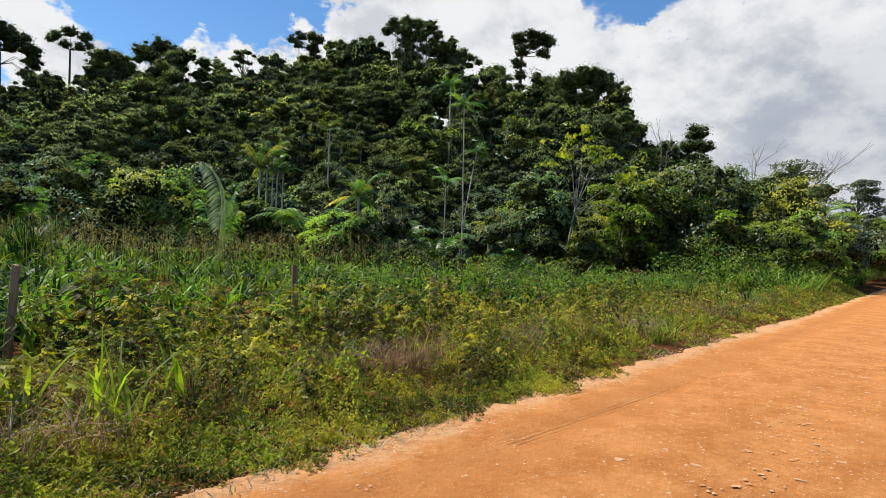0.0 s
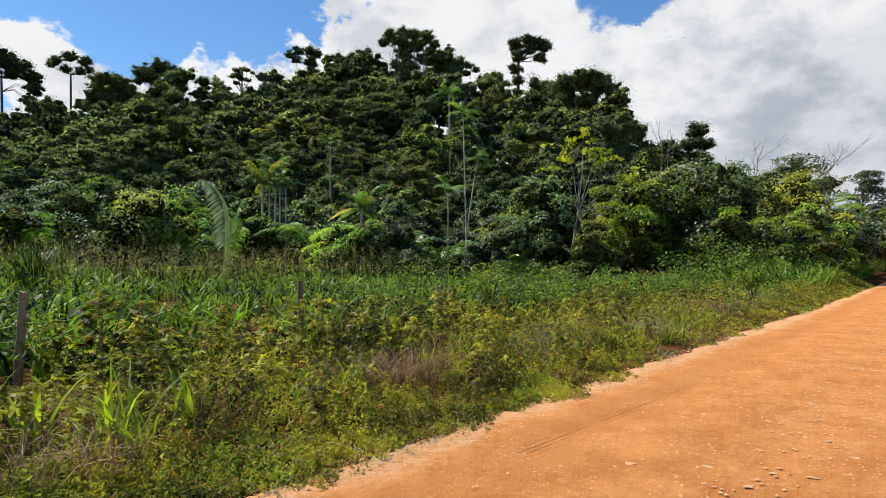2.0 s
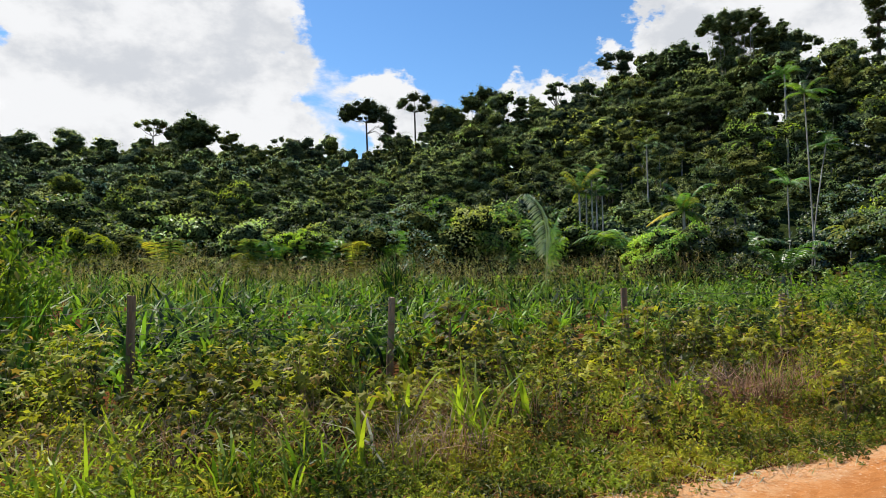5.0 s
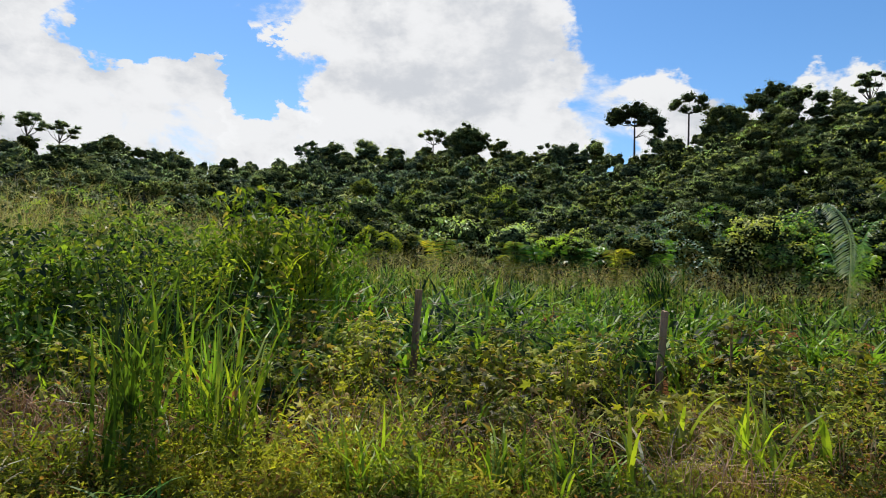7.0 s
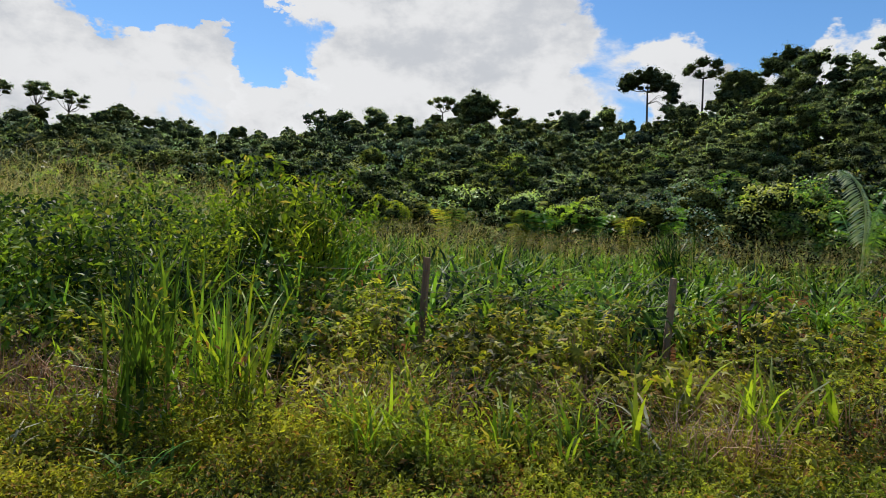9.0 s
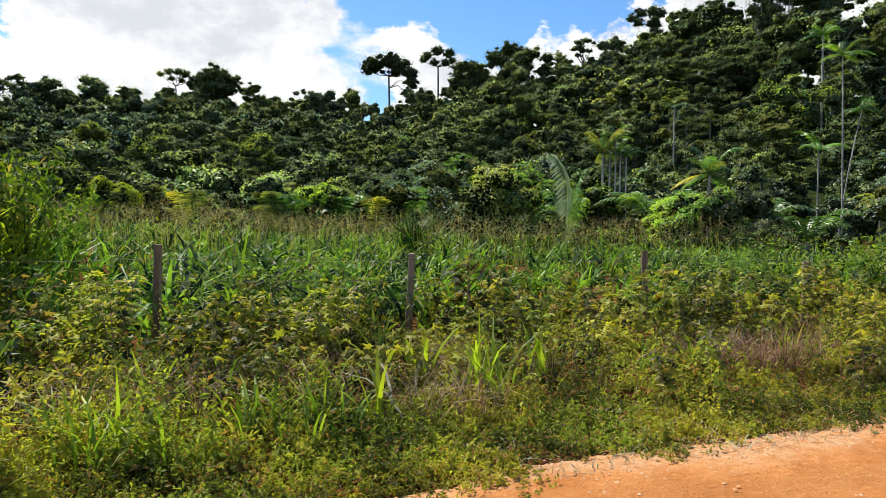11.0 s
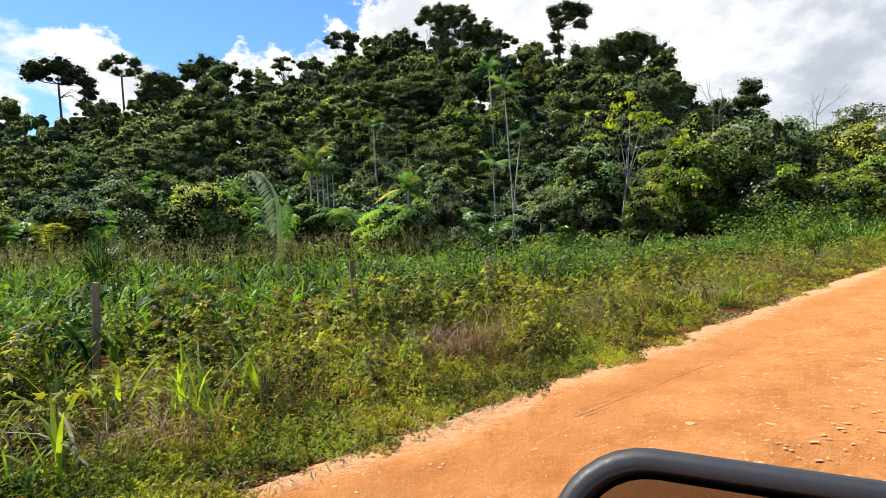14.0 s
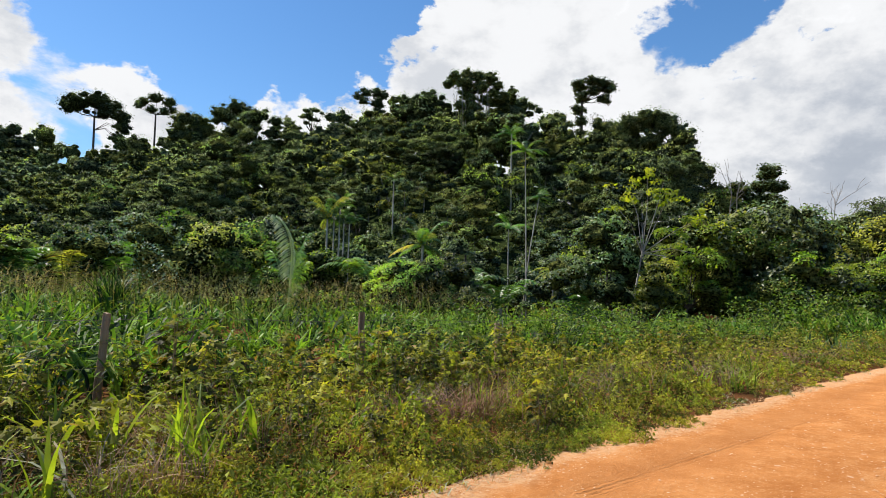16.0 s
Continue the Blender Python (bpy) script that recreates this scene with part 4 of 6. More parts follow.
for i in range(30):
    a, q = rng.uniform(0, 6.28), 5.0 * rng.uniform(0.3, 0.9)
    x, y, top, drop = q * math.cos(a), q * math.sin(a), 27 * rng.uniform(0.66, 0.84), 27 * rng.uniform(0.15, 0.4)
    grow("liana", *tube([(x, y, top), (x * 0.97, y * 0.97 + 0.15, top - drop * 0.5), (x * 0.95, y * 0.95, top - drop)], [0.06, 0.045, 0.03], 4), M_TWIG, giant, "brown hanging liana")
lone(vine_tower(66, 18, 6, 1300, 0.4, M_DEEP, "dark column of climbers standing out of the canopy"), 18, -14.4, 150, 11.9)


def bare_tree(seed, height, label):
    """A dead tree: forking limbs without leaves."""
    rng = np.random.default_rng(seed)
    t = thing("bare_tree", label, "dead tree")
    ms = []

    def limb(p, d, length, r, depth):
        q = p + d * length * 0.5 + rng.normal(size=3) * length * 0.05
        e = p + d * length
        ms.append(tube([p, q, e], [r, r * 0.8, r * 0.55], 5))
        if depth:
            for _ in range(int(rng.integers(2, 4))):
                nd = d + rng.normal(size=3) * 0.45 + np.array([0, 0, 0.15])
                limb(e if rng.uniform() < 0.7 else q, nd / np.linalg.norm(nd), length * rng.uniform(0.55, 0.8), r * 0.55, depth - 1)

    limb(np.array([0, 0, -0.5]), np.array([0.05, 0, 1.0]), height * 0.42, height * 0.014, 4)
    grow("trunk", *merge(*ms), M_TWIG, t, smooth=True)
    return t


lone(bare_tree(81, 12, "dead tree with bare grey twigs reaching above the shrubs"), 12, 77.4, 58, 10.8)
lone(bare_tree(82, 11, "dead tree with bare spreading grey branches"), 11, 79.0, 60, 10.4)
lone(bare_tree(83, 8, "bare grey shrub with tangled twigs"), 8, 79.3, 44, 6.5)
lone(bare_tree(84, 12, "dead limb rising out of the dark trees"), 12, 70.3, 72, 11.2)

# the trees nearest the road
lone(broad_tree(91, 7.5, 7, 0.96, 7500, 0.16, M_OLIVE, "round bushy tree with yellowish green leaves"), 7.5, 76.2, 46, 8.7)
lone(broad_tree(92, 8, 5.5, 0.96, 7500, 0.17, M_CANOPY, "leafy green tree by the woods"), 8, 69.5, 44, 9.3)
lone(broad_tree(93, 8, 6, 0.96, 7500, 0.17, M_BRIGHT, "leafy fresh green tree by the woods"), 8, 66.6, 38, 9.0)
lone(broad_tree(94, 7, 4.2, 0.97, 4000, 0.17, M_DEEP, "dark leafy young tree beside the pale leaning trunk"), 7, 60.2, 34, 9.5)


def layered_tree(seed, height, width, label):
    """Flat plates of leaves one above another on spreading limbs."""
    rng = np.random.default_rng(seed)
    t = thing("layered_tree", label, "tree")
    cl = []
    for i in range(8):
        z = height * (0.45 + 0.52 * i / 7)
        reach = width * 0.5 * (1.0 - 0.55 * (i / 7) ** 1.5)
        for _ in range(5):
            a, q = rng.uniform(0, 6.28), rng.uniform(0.35, 1.0)
            cl.append((np.array([reach * q * math.cos(a), reach * q * math.sin(a), z + rng.normal() * 0.1]), np.array([width * 0.17, width * 0.17, height * 0.03])))
    ms = [tube([(0, 0, -0.5), (0.1, 0, height * 0.5), (0, 0.1, height * 0.95)], [height * 0.017, height * 0.012, height * 0.004], 7)]
    for c, _ in cl[::2]:
        ms.append(tube([(0, 0, c[2] - height * 0.1), (c[0] * 0.5, c[1] * 0.5, c[2] - height * 0.03), c], [height * 0.006, height * 0.004, height * 0.0015], 4))
    grow("trunk", *merge(*ms), M_BARK, t, smooth=True)
    grow("crown", *lobe_leaves(rng, cl, 4600, 0.20, 0.45, 0.1), M_DARK, t)
    return t


lone(layered_tree(95, 10, 7.0, "dark tree with flat layers of leaves beside the road"), 10, 80.6, 55, 8.9)
lone(layered_tree(96, 7, 4, "small tree with thin leafy layers beside the road"), 7, 84.9, 50, 7.2)
lone(broad_tree(97, 5, 5, 0.97, 3200, 0.16, M_BRIGHT, "rounded green roadside bush"), 5, 84.4, 42, 5.2)
lone(broad_tree(98, 5, 4, 0.97, 2800, 0.16, M_CANOPY, "low green bush beside the road"), 5, 86.6, 52, 3.4)
lone(palm(99, 4.5, 0.12, 10, 2.2, "small palm beside the road", M_PALM), 6, 82.6, 48, 6.6)
lone(broad_tree(100, 6, 5.5, 0.95, 6000, 0.15, M_BRIGHT, "bushy green tree at the edge of the field", lobes=14, size=0.17), 6, -43.0, 24, 10.6)
lone(broad_tree(101, 5, 5, 0.95, 3500, 0.14, M_CANOPY, "dark green bush beside the bushy tree"), 5, -48.5, 25, 8.3)

BUSHES = [(43.4, 31, 4.4, M_BRIGHT, 4.6, "rounded bush with fresh green leaves before the palms"), (40.0, 33, 3.6, M_BRIGHT, 3.4, "yellowish green bush before the palms"), (46.6, 32, 4.4, M_CANOPY, 4.0, "green bush before the palms"),
          (20.5, 34, 6.3, M_DEEP, 5.5, "dark bush at the far edge of the field"), (24.6, 34, 6.4, M_CANOPY, 5.0, "leafy bush at the far edge of the field"), (28.3, 35, 6.6, M_BRIGHT, 4.6, "bright leafy bush at the far edge of the field"),
          (15.6, 37, 5.6, M_DEEP, 5.2, "dark domed bush at the far edge of the field"), (12.0, 38, 4.6, M_CANOPY, 4.0, "low bush at the far edge of the field"), (-8.0, 36, 5.0, M_YELLOW_LEAF, 3.0, "yellowish bush in the seeding grass"), (-4.6, 37, 4.6, M_OLIVE, 2.6, "olive bush in the seeding grass"), (9.4, 37, 5.2, M_BRIGHT, 3.0, "fresh green bush at the far edge of the field"), (5.8, 37, 4.3, M_YELLOW_LEAF, 2.6, "small yellow-green bush in the seeding grass"),
          (72.4, 40, 6.6, M_BRIGHT, 4.6, "fresh green bush at the edge of the woods"), (74.8, 40, 4.2, M_GREY_LEAF, 4.0, "low pale green bush at the edge of the woods"), (64.5, 33, 4.6, M_OLIVE, 3.6, "green bush beside the leaning trunk"), (57.0, 33, 4.8, M_DEEP, 3.6, "dark bush among the pale palm stems"), (78.8, 43, 4.6, M_BRIGHT, 4.4, "olive green bush beside the road"),
          (81.6, 45, 4.6, M_BRIGHT, 4.6, "green bush beside the road"), (83.4, 46, 4.3, M_GREY_LEAF, 4.4, "pale bush beside the road"), (85.6, 44, 4.0, M_BRIGHT, 3.8, "olive green bush beside the road"), (85.9, 52, 4.2, M_BRIGHT, 5.0, "rounded bush farther along the road"),
          (71.0, 42, 8.4, M_CANOPY, 5.4, "tall leafy bush at the edge of the woods"), (73.4, 46, 8.8, M_DEEP, 5.6, "tall dark bush at the edge of the woods"), (78.2, 50, 6.9, M_OLIVE, 6.0, "tall leafy bush at the edge of the woods"), (84.2, 60, 2.9, M_BRIGHT, 5.0, "bright bush on the bank beside the road"), (85.4, 80, 2.7, M_BRIGHT, 5.0, "bright bush on the bank beside the road"), (82.6, 50, 2.8, M_BRIGHT, 4.6, "bright bush on the bank beside the road"), (80.8, 42, 3.6, M_BRIGHT, 3.8, "low leafy bush beside the road"), (86.2, 62, 3.4, M_DEEP, 5.5, "dark bush far along the road")]
for i, (az, r, el, mt, ww, lb) in enumerate(BUSHES):
    lone(broad_tree(400 + i, 4.2, ww, 0.98, 4600, 0.135, mt, lb, name="shrub", category="shrub", group="shrubs at the edge of the woods"), 4.2, az, r, el, i * 1.3, 0.1)

# the tree with yellow leaves on a pale leaning trunk


def yellow_tree():
    rng = np.random.default_rng(110)
    t = thing("young_tree", "young tree with pale leaning trunk and yellow-green leaves", "tree")
    fork = np.array([0.75, 0.2, 4.6])
    tips = [np.array(p) for p in ((1.0, 0.1, 8.6), (0.1, 0.5, 7.9), (2.0, 0.3, 7.2), (2.9, -0.2, 5.6), (3.9, -0.3, 6.3), (-0.6, 0.3, 6.9), (3.4, 0.4, 4.4), (1.7, -0.5, 8.0), (2.6, 0.2, 3.6))]
    ms = [tube([(0, 0, -0.4), (0.25, 0.05, 1.8), fork], [0.075, 0.06, 0.04], 8)]
    cl = []
    for p in tips:
        mid = fork * 0.5 + p * 0.5 + np.array([0.1, 0, 0.15])
        ms.append(tube([fork - [0.03, 0, 0.25], mid, p], [0.028, 0.018, 0.007], 6))
        for _ in range(5):
            cl.append((p * 0.93 + fork * 0.07 + rng.normal(size=3) * [0.5, 0.5, 0.35], np.array([0.36, 0.36, 0.16])))
    grow("trunk", *merge(*ms), M_PALE_BARK, t, smooth=True)
    grow("crown", *lobe_leaves(rng, cl, 560, 0.26, 0.6, 0.4), M_YELLOW_LEAF, t)
    return t


lone(yellow_tree(), 8.8, 62.0, 35, 12.6, turn=-0.95)

# palms
lone(palm(120, 11.2, 0.042, 11, 1.9, "very tall slender palm with a pale thin trunk", M_PALM, rise=(0.0, 1.1), lean=(-0.15, 0.1)), 12.3, 53.0, 38, 15.9)
lone(palm(121, 8.4, 0.038, 9, 1.7, "slender palm with a pale curving trunk", M_PALM, rise=(0.0, 1.0), lean=(0.9, -0.6)), 9.0, 52.6, 38, 11.2)
lone(palm(122, 3.2, 0.05, 10, 1.5, "short palm with drooping dry fronds on a pale trunk", M_PALM_OLD, rise=(-0.3, 0.8)), 3.7, 55.4, 36, 4.6)
lone(palm(123, 5.0, 0.035, 9, 1.6, "thin palm with a dark little head", M_PALM, rise=(0.1, 1.1)), 5.6, 51.3, 42, 8.4)
def fan_palm():
    """One tall pale frond that bows over, its leaflets hanging to one side like a comb, with darker fronds about it."""
    rng = np.random.default_rng(124)
    t = thing("palm", "stemless palm with one huge pale frond bowing over", "palm", "palms of the forest edge")
    grow("trunk", *tube([(0, 0, -0.4), (0, 0, 0.5)], [0.2, 0.14], 8), M_BARK, t, smooth=True)
    s = np.linspace(0, 1, 54)
    rib = np.stack([0.12 * np.sin(3.0 * s) - 0.75 * np.clip((s - 0.5) / 0.5, 0, 1) ** 2.0, -0.5 * s, 0.3 + 5.2 * s - 0.6 * np.clip((s - 0.6) / 0.4, 0, 1) ** 2.2], 1)
    ms = [tube(rib[::3], np.linspace(0.07, 0.015, 18), 5)]
    k = s > 0.36
    root, n = rib[k], int(k.sum())
    ln = 0.85 * np.sin(np.pi * (0.18 + 0.74 * (s[k] - 0.36) / 0.64)) ** 0.8
    for side, share in ((-1.0, 1.0), (1.0, 0.3)):
        out = unit(np.stack([np.full(n, side), rng.normal(size=n) * 0.10 - 0.25, np.full(n, -0.85) + rng.normal(size=n) * 0.08], 1))
        tip = root + out * (ln * share * rng.uniform(0.85, 1.1, n))[:, None]
        mid = root * 0.5 + tip * 0.5 + np.array([0, 0, 0.06])
        w = np.array([0.0, 0.03, 0.052])
        ms.append((np.stack([root, mid + w, tip, mid - w], 1).reshape(-1, 3), np.arange(4 * n).reshape(-1, 4)))
    grow("frond", *merge(*ms), M_PALM_PALE, t, "huge pale green frond with hanging leaflets")
    foot = np.array([0.0, 0.4, 0.4])
    for az, rise, out, ln in ((0.2, 1.3, 0.2, 4.6), (1.2, 1.2, 0.35, 4.4), (2.2, 1.25, 0.4, 4.2), (5.4, 1.2, 0.4, 3.6)):
        grow("frond", *frond(rng, ln, rise, out, az, foot, 40, 0.15, 0.8), M_PALM, t)
    return t


lone(fan_palm(), 5.2, 31.4, 32.0, 8.4, -radians(31.5))
lone(palm(125, 5.2, 0.055, 11, 1.9, "palm with yellowing arching fronds", M_PALM, rise=(0.1, 1.2), old=5, wide=0.15, hang=1.0), 6.2, 34.6, 40, 9.6)
for i, (az, el) in enumerate(((35.2, 9.4), (35.7, 10.4), (36.1, 9.3), (36.6, 8.7))):
    lone(palm(126 + i, 5.6, 0.045, 9, 1.3, "slim clumping palm with a thin stem", M_PALM, M_PALE_BARK, rise=(0.2, 1.2)), 6.4, az, 40, el)
lone(palm(131, 4.2, 0.08, 15, 2.0, "palm with broad spreading fronds, some yellow", M_PALM, rise=(-0.1, 1.25), old=4, wide=0.2), 5.6, 43.4, 33.5, 8.4)
lone(palm(132, 9.0, 0.07, 11, 1.5, "palm with orange fronds on a pale straight trunk", M_PALM, rise=(-0.2, 1.2), old=6), 10.2, 40.5, 56, 12.8)
lone(palm(133, 1.5, 0.16, 12, 2.2, "low palm with dark glossy fronds", M_PALM, rise=(0.6, 1.1), wide=0.24), 4.2, 47.4, 33.5, 7.3)
lone(palm(134, 1.0, 0.16, 12, 2.2, "low palm with dark glossy fronds", M_PALM, rise=(0.6, 1.1), wide=0.24), 3.8, 50.6, 33.5, 6.5)
lone(palm(135, 0.6, 0.14, 10, 2.2, "low palm with broad green fronds", M_PALM, rise=(0.5, 1.0), wide=0.24), 2.6, 58.2, 32, 3.6)
lone(palm(136, 1.2, 0.12, 10, 2.4, "low palm among the shrubs", M_PALM, rise=(0.6, 1.1), wide=0.2), 3.4, 39.0, 36, 7.8)
for i, (az, el) in enumerate(((-2.0, 5.2), (7.2, 4.9), (10.2, 5.4), (14.0, 5.6), (17.5, 5.6), (-9.0, 4.9), (5.0, 6.0))):
    lone(palm(140 + i, 0.8, 0.14, 9, 3.2, "low palm with upright fronds at the edge of the field", M_PALM if i % 3 else M_PALM_OLD, rise=(0.7, 1.15), out=(0.3, 0.7), wide=0.2), 3.6, az, float(np.interp(az, EDGE_AZ, EDGE_R)) + 0.5, el + 0.5)
lone(palm(150, 10.0, 0.09, 10, 2.4, "tall palm rising beside the draped giant", M_PALM, rise=(0.2, 0.8)), 11.6, 51.4, 80, 17.2)

# ---------------- field, fence and verge ----------------


def wild(x, y, k, s):
    """A smooth unevenness between -1 and 1."""
    return np.sin(x * s + 2.3 * np.sin(y * s * 0.7 + k)) * np.sin(y * s * 1.2 + 1.7 * np.sin(x * s * 0.6 + 2 * k))


def in_wedge(x, y, lo=-60, hi=88):
    a = np.degrees(np.arctan2(x, y))
    return (a > lo) & (a < hi)


def sow(rng, n, x0, x1, y0, y1, keep):
    x, y = rng.uniform(x0, x1, n), rng.uniform(y0, y1, n)
    k = keep(x, y) & in_wedge(x, y)
    return x[k], y[k]


def on_land(x, y, up=0.0):
    return np.stack([x, y, ground_z(x, y) + up], 1)


rng = np.random.default_rng(51)


def tussocks(rng, x, y, h, each, spread_, lean, width, segs, droop=0.45):
    """Clumps of blades that share a root, a height and a slant."""
    n = len(x)
    r = lambda v: np.repeat(v, each)
    a = rng.uniform(0, 6.28, n * each)
    off = np.abs(rng.normal(size=n * each)) * spread_
    base = on_land(r(x) + off * np.cos(a), r(y) + off * np.sin(a), -0.02)
    hh = r(h) * rng.uniform(0.5, 1.12, n * each)
    slant = np.repeat(rng.normal(size=(n, 3)) * [0.5, 0.5, 0], each, 0) + np.stack([np.cos(a), np.sin(a), 0 * a], 1) * 0.8
    return blades(rng, base, hh, rng.uniform(*lean, n * each), rng.uniform(*width, n * each), segs, droop, slant)


# near field grass
x, y = sow(rng, 2100, -14, 34, 7.4, 13.5, lambda x, y: (y < edge_y(x)) & (wild(x, y, 1, 1.1) > -0.25))
h = (0.95 + 0.34 * wild(x, y, 2, 0.6) + 0.2 * wild(x, y, 6, 1.7)) * rng.uniform(0.5, 1.3, len(x)) * np.clip((y - 6.6) / 1.2, 0.6, 1)
g1 = tussocks(rng, x, y, h * 1.1, 10, 0.09, (0.3, 1.3), (0.035, 0.075), 4, 0.6)
# far field grass
x, y = sow(rng, 3500, -48, 70, 13, 37, lambda x, y: (y < edge_y(x) + 1.5))
h = (1.25 + 0.35 * wild(x, y, 3, 0.35) + 0.30 * np.clip((20 - x) / 20, 0, 1) * np.clip((y - 18) / 8, 0, 1)) * rng.uniform(0.65, 1.15, len(x))
h = np.where(x > 26, h * 0.8, h)
g2 = tussocks(rng, x, y, h, 9, 0.16, (0.25, 1.2), (0.06, 0.13), 3, 0.6)
x, y = sow(rng, 1500, 20, 75, 4.6, 13, lambda x, y: (y < edge_y(x) + 1.0) & (y > 4.4 + 0.02 * x))
g3 = tussocks(rng, x, y, 0.75 * rng.uniform(0.6, 1.3, len(x)), 9, 0.2, (0.1, 0.9), (0.035, 0.07), 3)
x, y = sow(rng, 1100, 30, 64, 4.9, 8.2, lambda x, y: y > 4.6 + 0.012 * x)
g4 = tussocks(rng, x, y, 1.55 * rng.uniform(0.6, 1.2, len(x)), 9, 0.2, (0.2, 1.0), (0.05, 0.10), 3)
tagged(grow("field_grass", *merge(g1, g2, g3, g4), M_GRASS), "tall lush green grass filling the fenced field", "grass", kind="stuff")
# seeding grass with brown heads toward the woods
x, y = sow(rng, 11000, -50, 34, 8, 36, lambda x, y: (y < edge_y(x)) & (((y > 17) & (x < 22)) | ((x < -3) & (y > 8))))
xn, yn = sow(rng, 4200, -20, -1.5, 8.5, 17, lambda x, y: x < -2.0 - (y - 8.5) * 0.15 - rng.exponential(1.6, x.shape))
x, y = np.concatenate([x, xn]), np.concatenate([y, yn])
h = (1.85 + 0.3 * wild(x, y, 5, 0.4) + 0.6 * np.clip((-2.0 - x) / 4, 0, 1) * (y < 18)) * rng.uniform(0.6, 1.12, len(x))
tip = on_land(x, y)
stalk = blades(rng, tip, h, rng.uniform(0.05, 0.35, len(x)), np.full(len(x), 0.008), 2)
tagged(grow("seeding_grass", *stalk, M_GRASS_DRY), "straw-coloured grass stalks gone to seed", "grass", kind="stuff")
top_ = tip + np.stack([0 * h, 0 * h, h * 0.72], 1)
strand = np.repeat(top_, 6, 0) + np.stack([0 * np.repeat(h, 6), 0 * np.repeat(h, 6), np.repeat(h, 6) * rng.uniform(0, 0.22, 6 * len(h))], 1)
heads = blades(rng, strand, rng.uniform(0.12, 0.30, len(strand)), rng.uniform(0.4, 1.5, len(strand)), rng.uniform(0.7, 1.2, len(strand)) * (0.003 + 0.0003 * np.repeat(y, 6)), 1)
tagged(grow("grass_seed_heads", *heads, M_PANICLE), "hazy tan seed heads over the grass", "grass", kind="stuff")

# the tall thicket of weeds and cane grass
x, y = sow(rng, 2800, -16, -1.6, 5.6, 13, lambda x, y: x < -1.6 - (y - 5.6) * 0.22)
h = (1.35 + 0.3 * wild(x, y, 6, 0.7) + 0.04 * np.clip(y - 6, 0, 6)) * rng.uniform(0.5, 1.1, len(x)) * np.clip((y - 4.6) / 1.6, 0.5, 1)
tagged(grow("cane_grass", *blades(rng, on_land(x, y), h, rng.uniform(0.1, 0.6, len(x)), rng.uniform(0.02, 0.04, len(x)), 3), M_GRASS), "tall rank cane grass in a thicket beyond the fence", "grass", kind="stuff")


def leafy_mound(rng, n, x0, x1, y0, y1, keep, top, size, lo=0.15):
    x, y = sow(rng, n, x0, x1, y0, y1, keep)
    hh = top(x, y)
    u = rng.uniform(lo ** 2, 1, len(x)) ** 0.5
    c = on_land(x, y) + np.stack([np.zeros_like(hh), np.zeros_like(hh), hh * u], 1)
    nrm = unit(np.stack([rng.normal(size=len(x)) * 0.6, rng.normal(size=len(x)) * 0.6 - 0.25, np.ones(len(x))], 1))
    return leaf_quads(rng, c, nrm, size, 0.55, 0.3)


left = lambda x: np.clip((-1.5 - x) / 2, 0, 1)
m1 = leafy_mound(rng, 74000, -16, 26, 6.4, 12.5, lambda x, y: ((wild(x, y, 8, 0.8) > 0.05) & (wild(x, y, 3, 2.6) > -0.45)) | (x < -2.5), lambda x, y: (1.0 + 0.45 * left(x) * np.clip((y - 5.2) / 2.5, 0, 1)) * (1 + 0.38 * wild(x, y, 9, 1.4) + 0.2 * wild(x, y, 4, 3.3)), 0.088)
m4 = leafy_mound(rng, 22000, -30, 55, 12.5, 30, lambda x, y: (wild(x, y, 12, 0.5) > 0.35) & (y < edge_y(x)), lambda x, y: 1.25 + 0.35 * wild(x, y, 9, 0.9), 0.17)
m5 = leafy_mound(rng, 42000, -15, -1.4, 5.4, 11.5, lambda x, y: x < -1.2 - (y - 5.4) * 0.2 - rng.exponential(0.8, x.shape), lambda x, y: (1.0 + 0.10 * (y - 5.4)) * np.clip(0.75 + (-1.5 - x) * 0.1, 0.75, 1.15) * np.clip((y - 4.9) / 1.2, 0.45, 1) * (0.95 + 0.3 * wild(x, y, 5, 1.3) + 0.2 * wild(x, y, 2, 3.1)), 0.105, 0.3)
m6 = leafy_mound(rng, 30000, 27, 100, 4.5, 10.5, lambda x, y: (y > 4.6 + 0.008 * x) & (y < edge_y(x) + 1), lambda x, y: (0.9 + 1.3 * np.clip((y - 4.8) / 2.0, 0, 1)) * np.clip((x - 18) / 16, 0.5, 1) * (1 + 0.3 * wild(x, y, 13, 0.8)), 0.15)
tagged(grow("fence_weeds", *merge(m1, m4, m5, m6), M_LUSH), "leafy green weeds climbing along the fence", "weeds", kind="stuff")


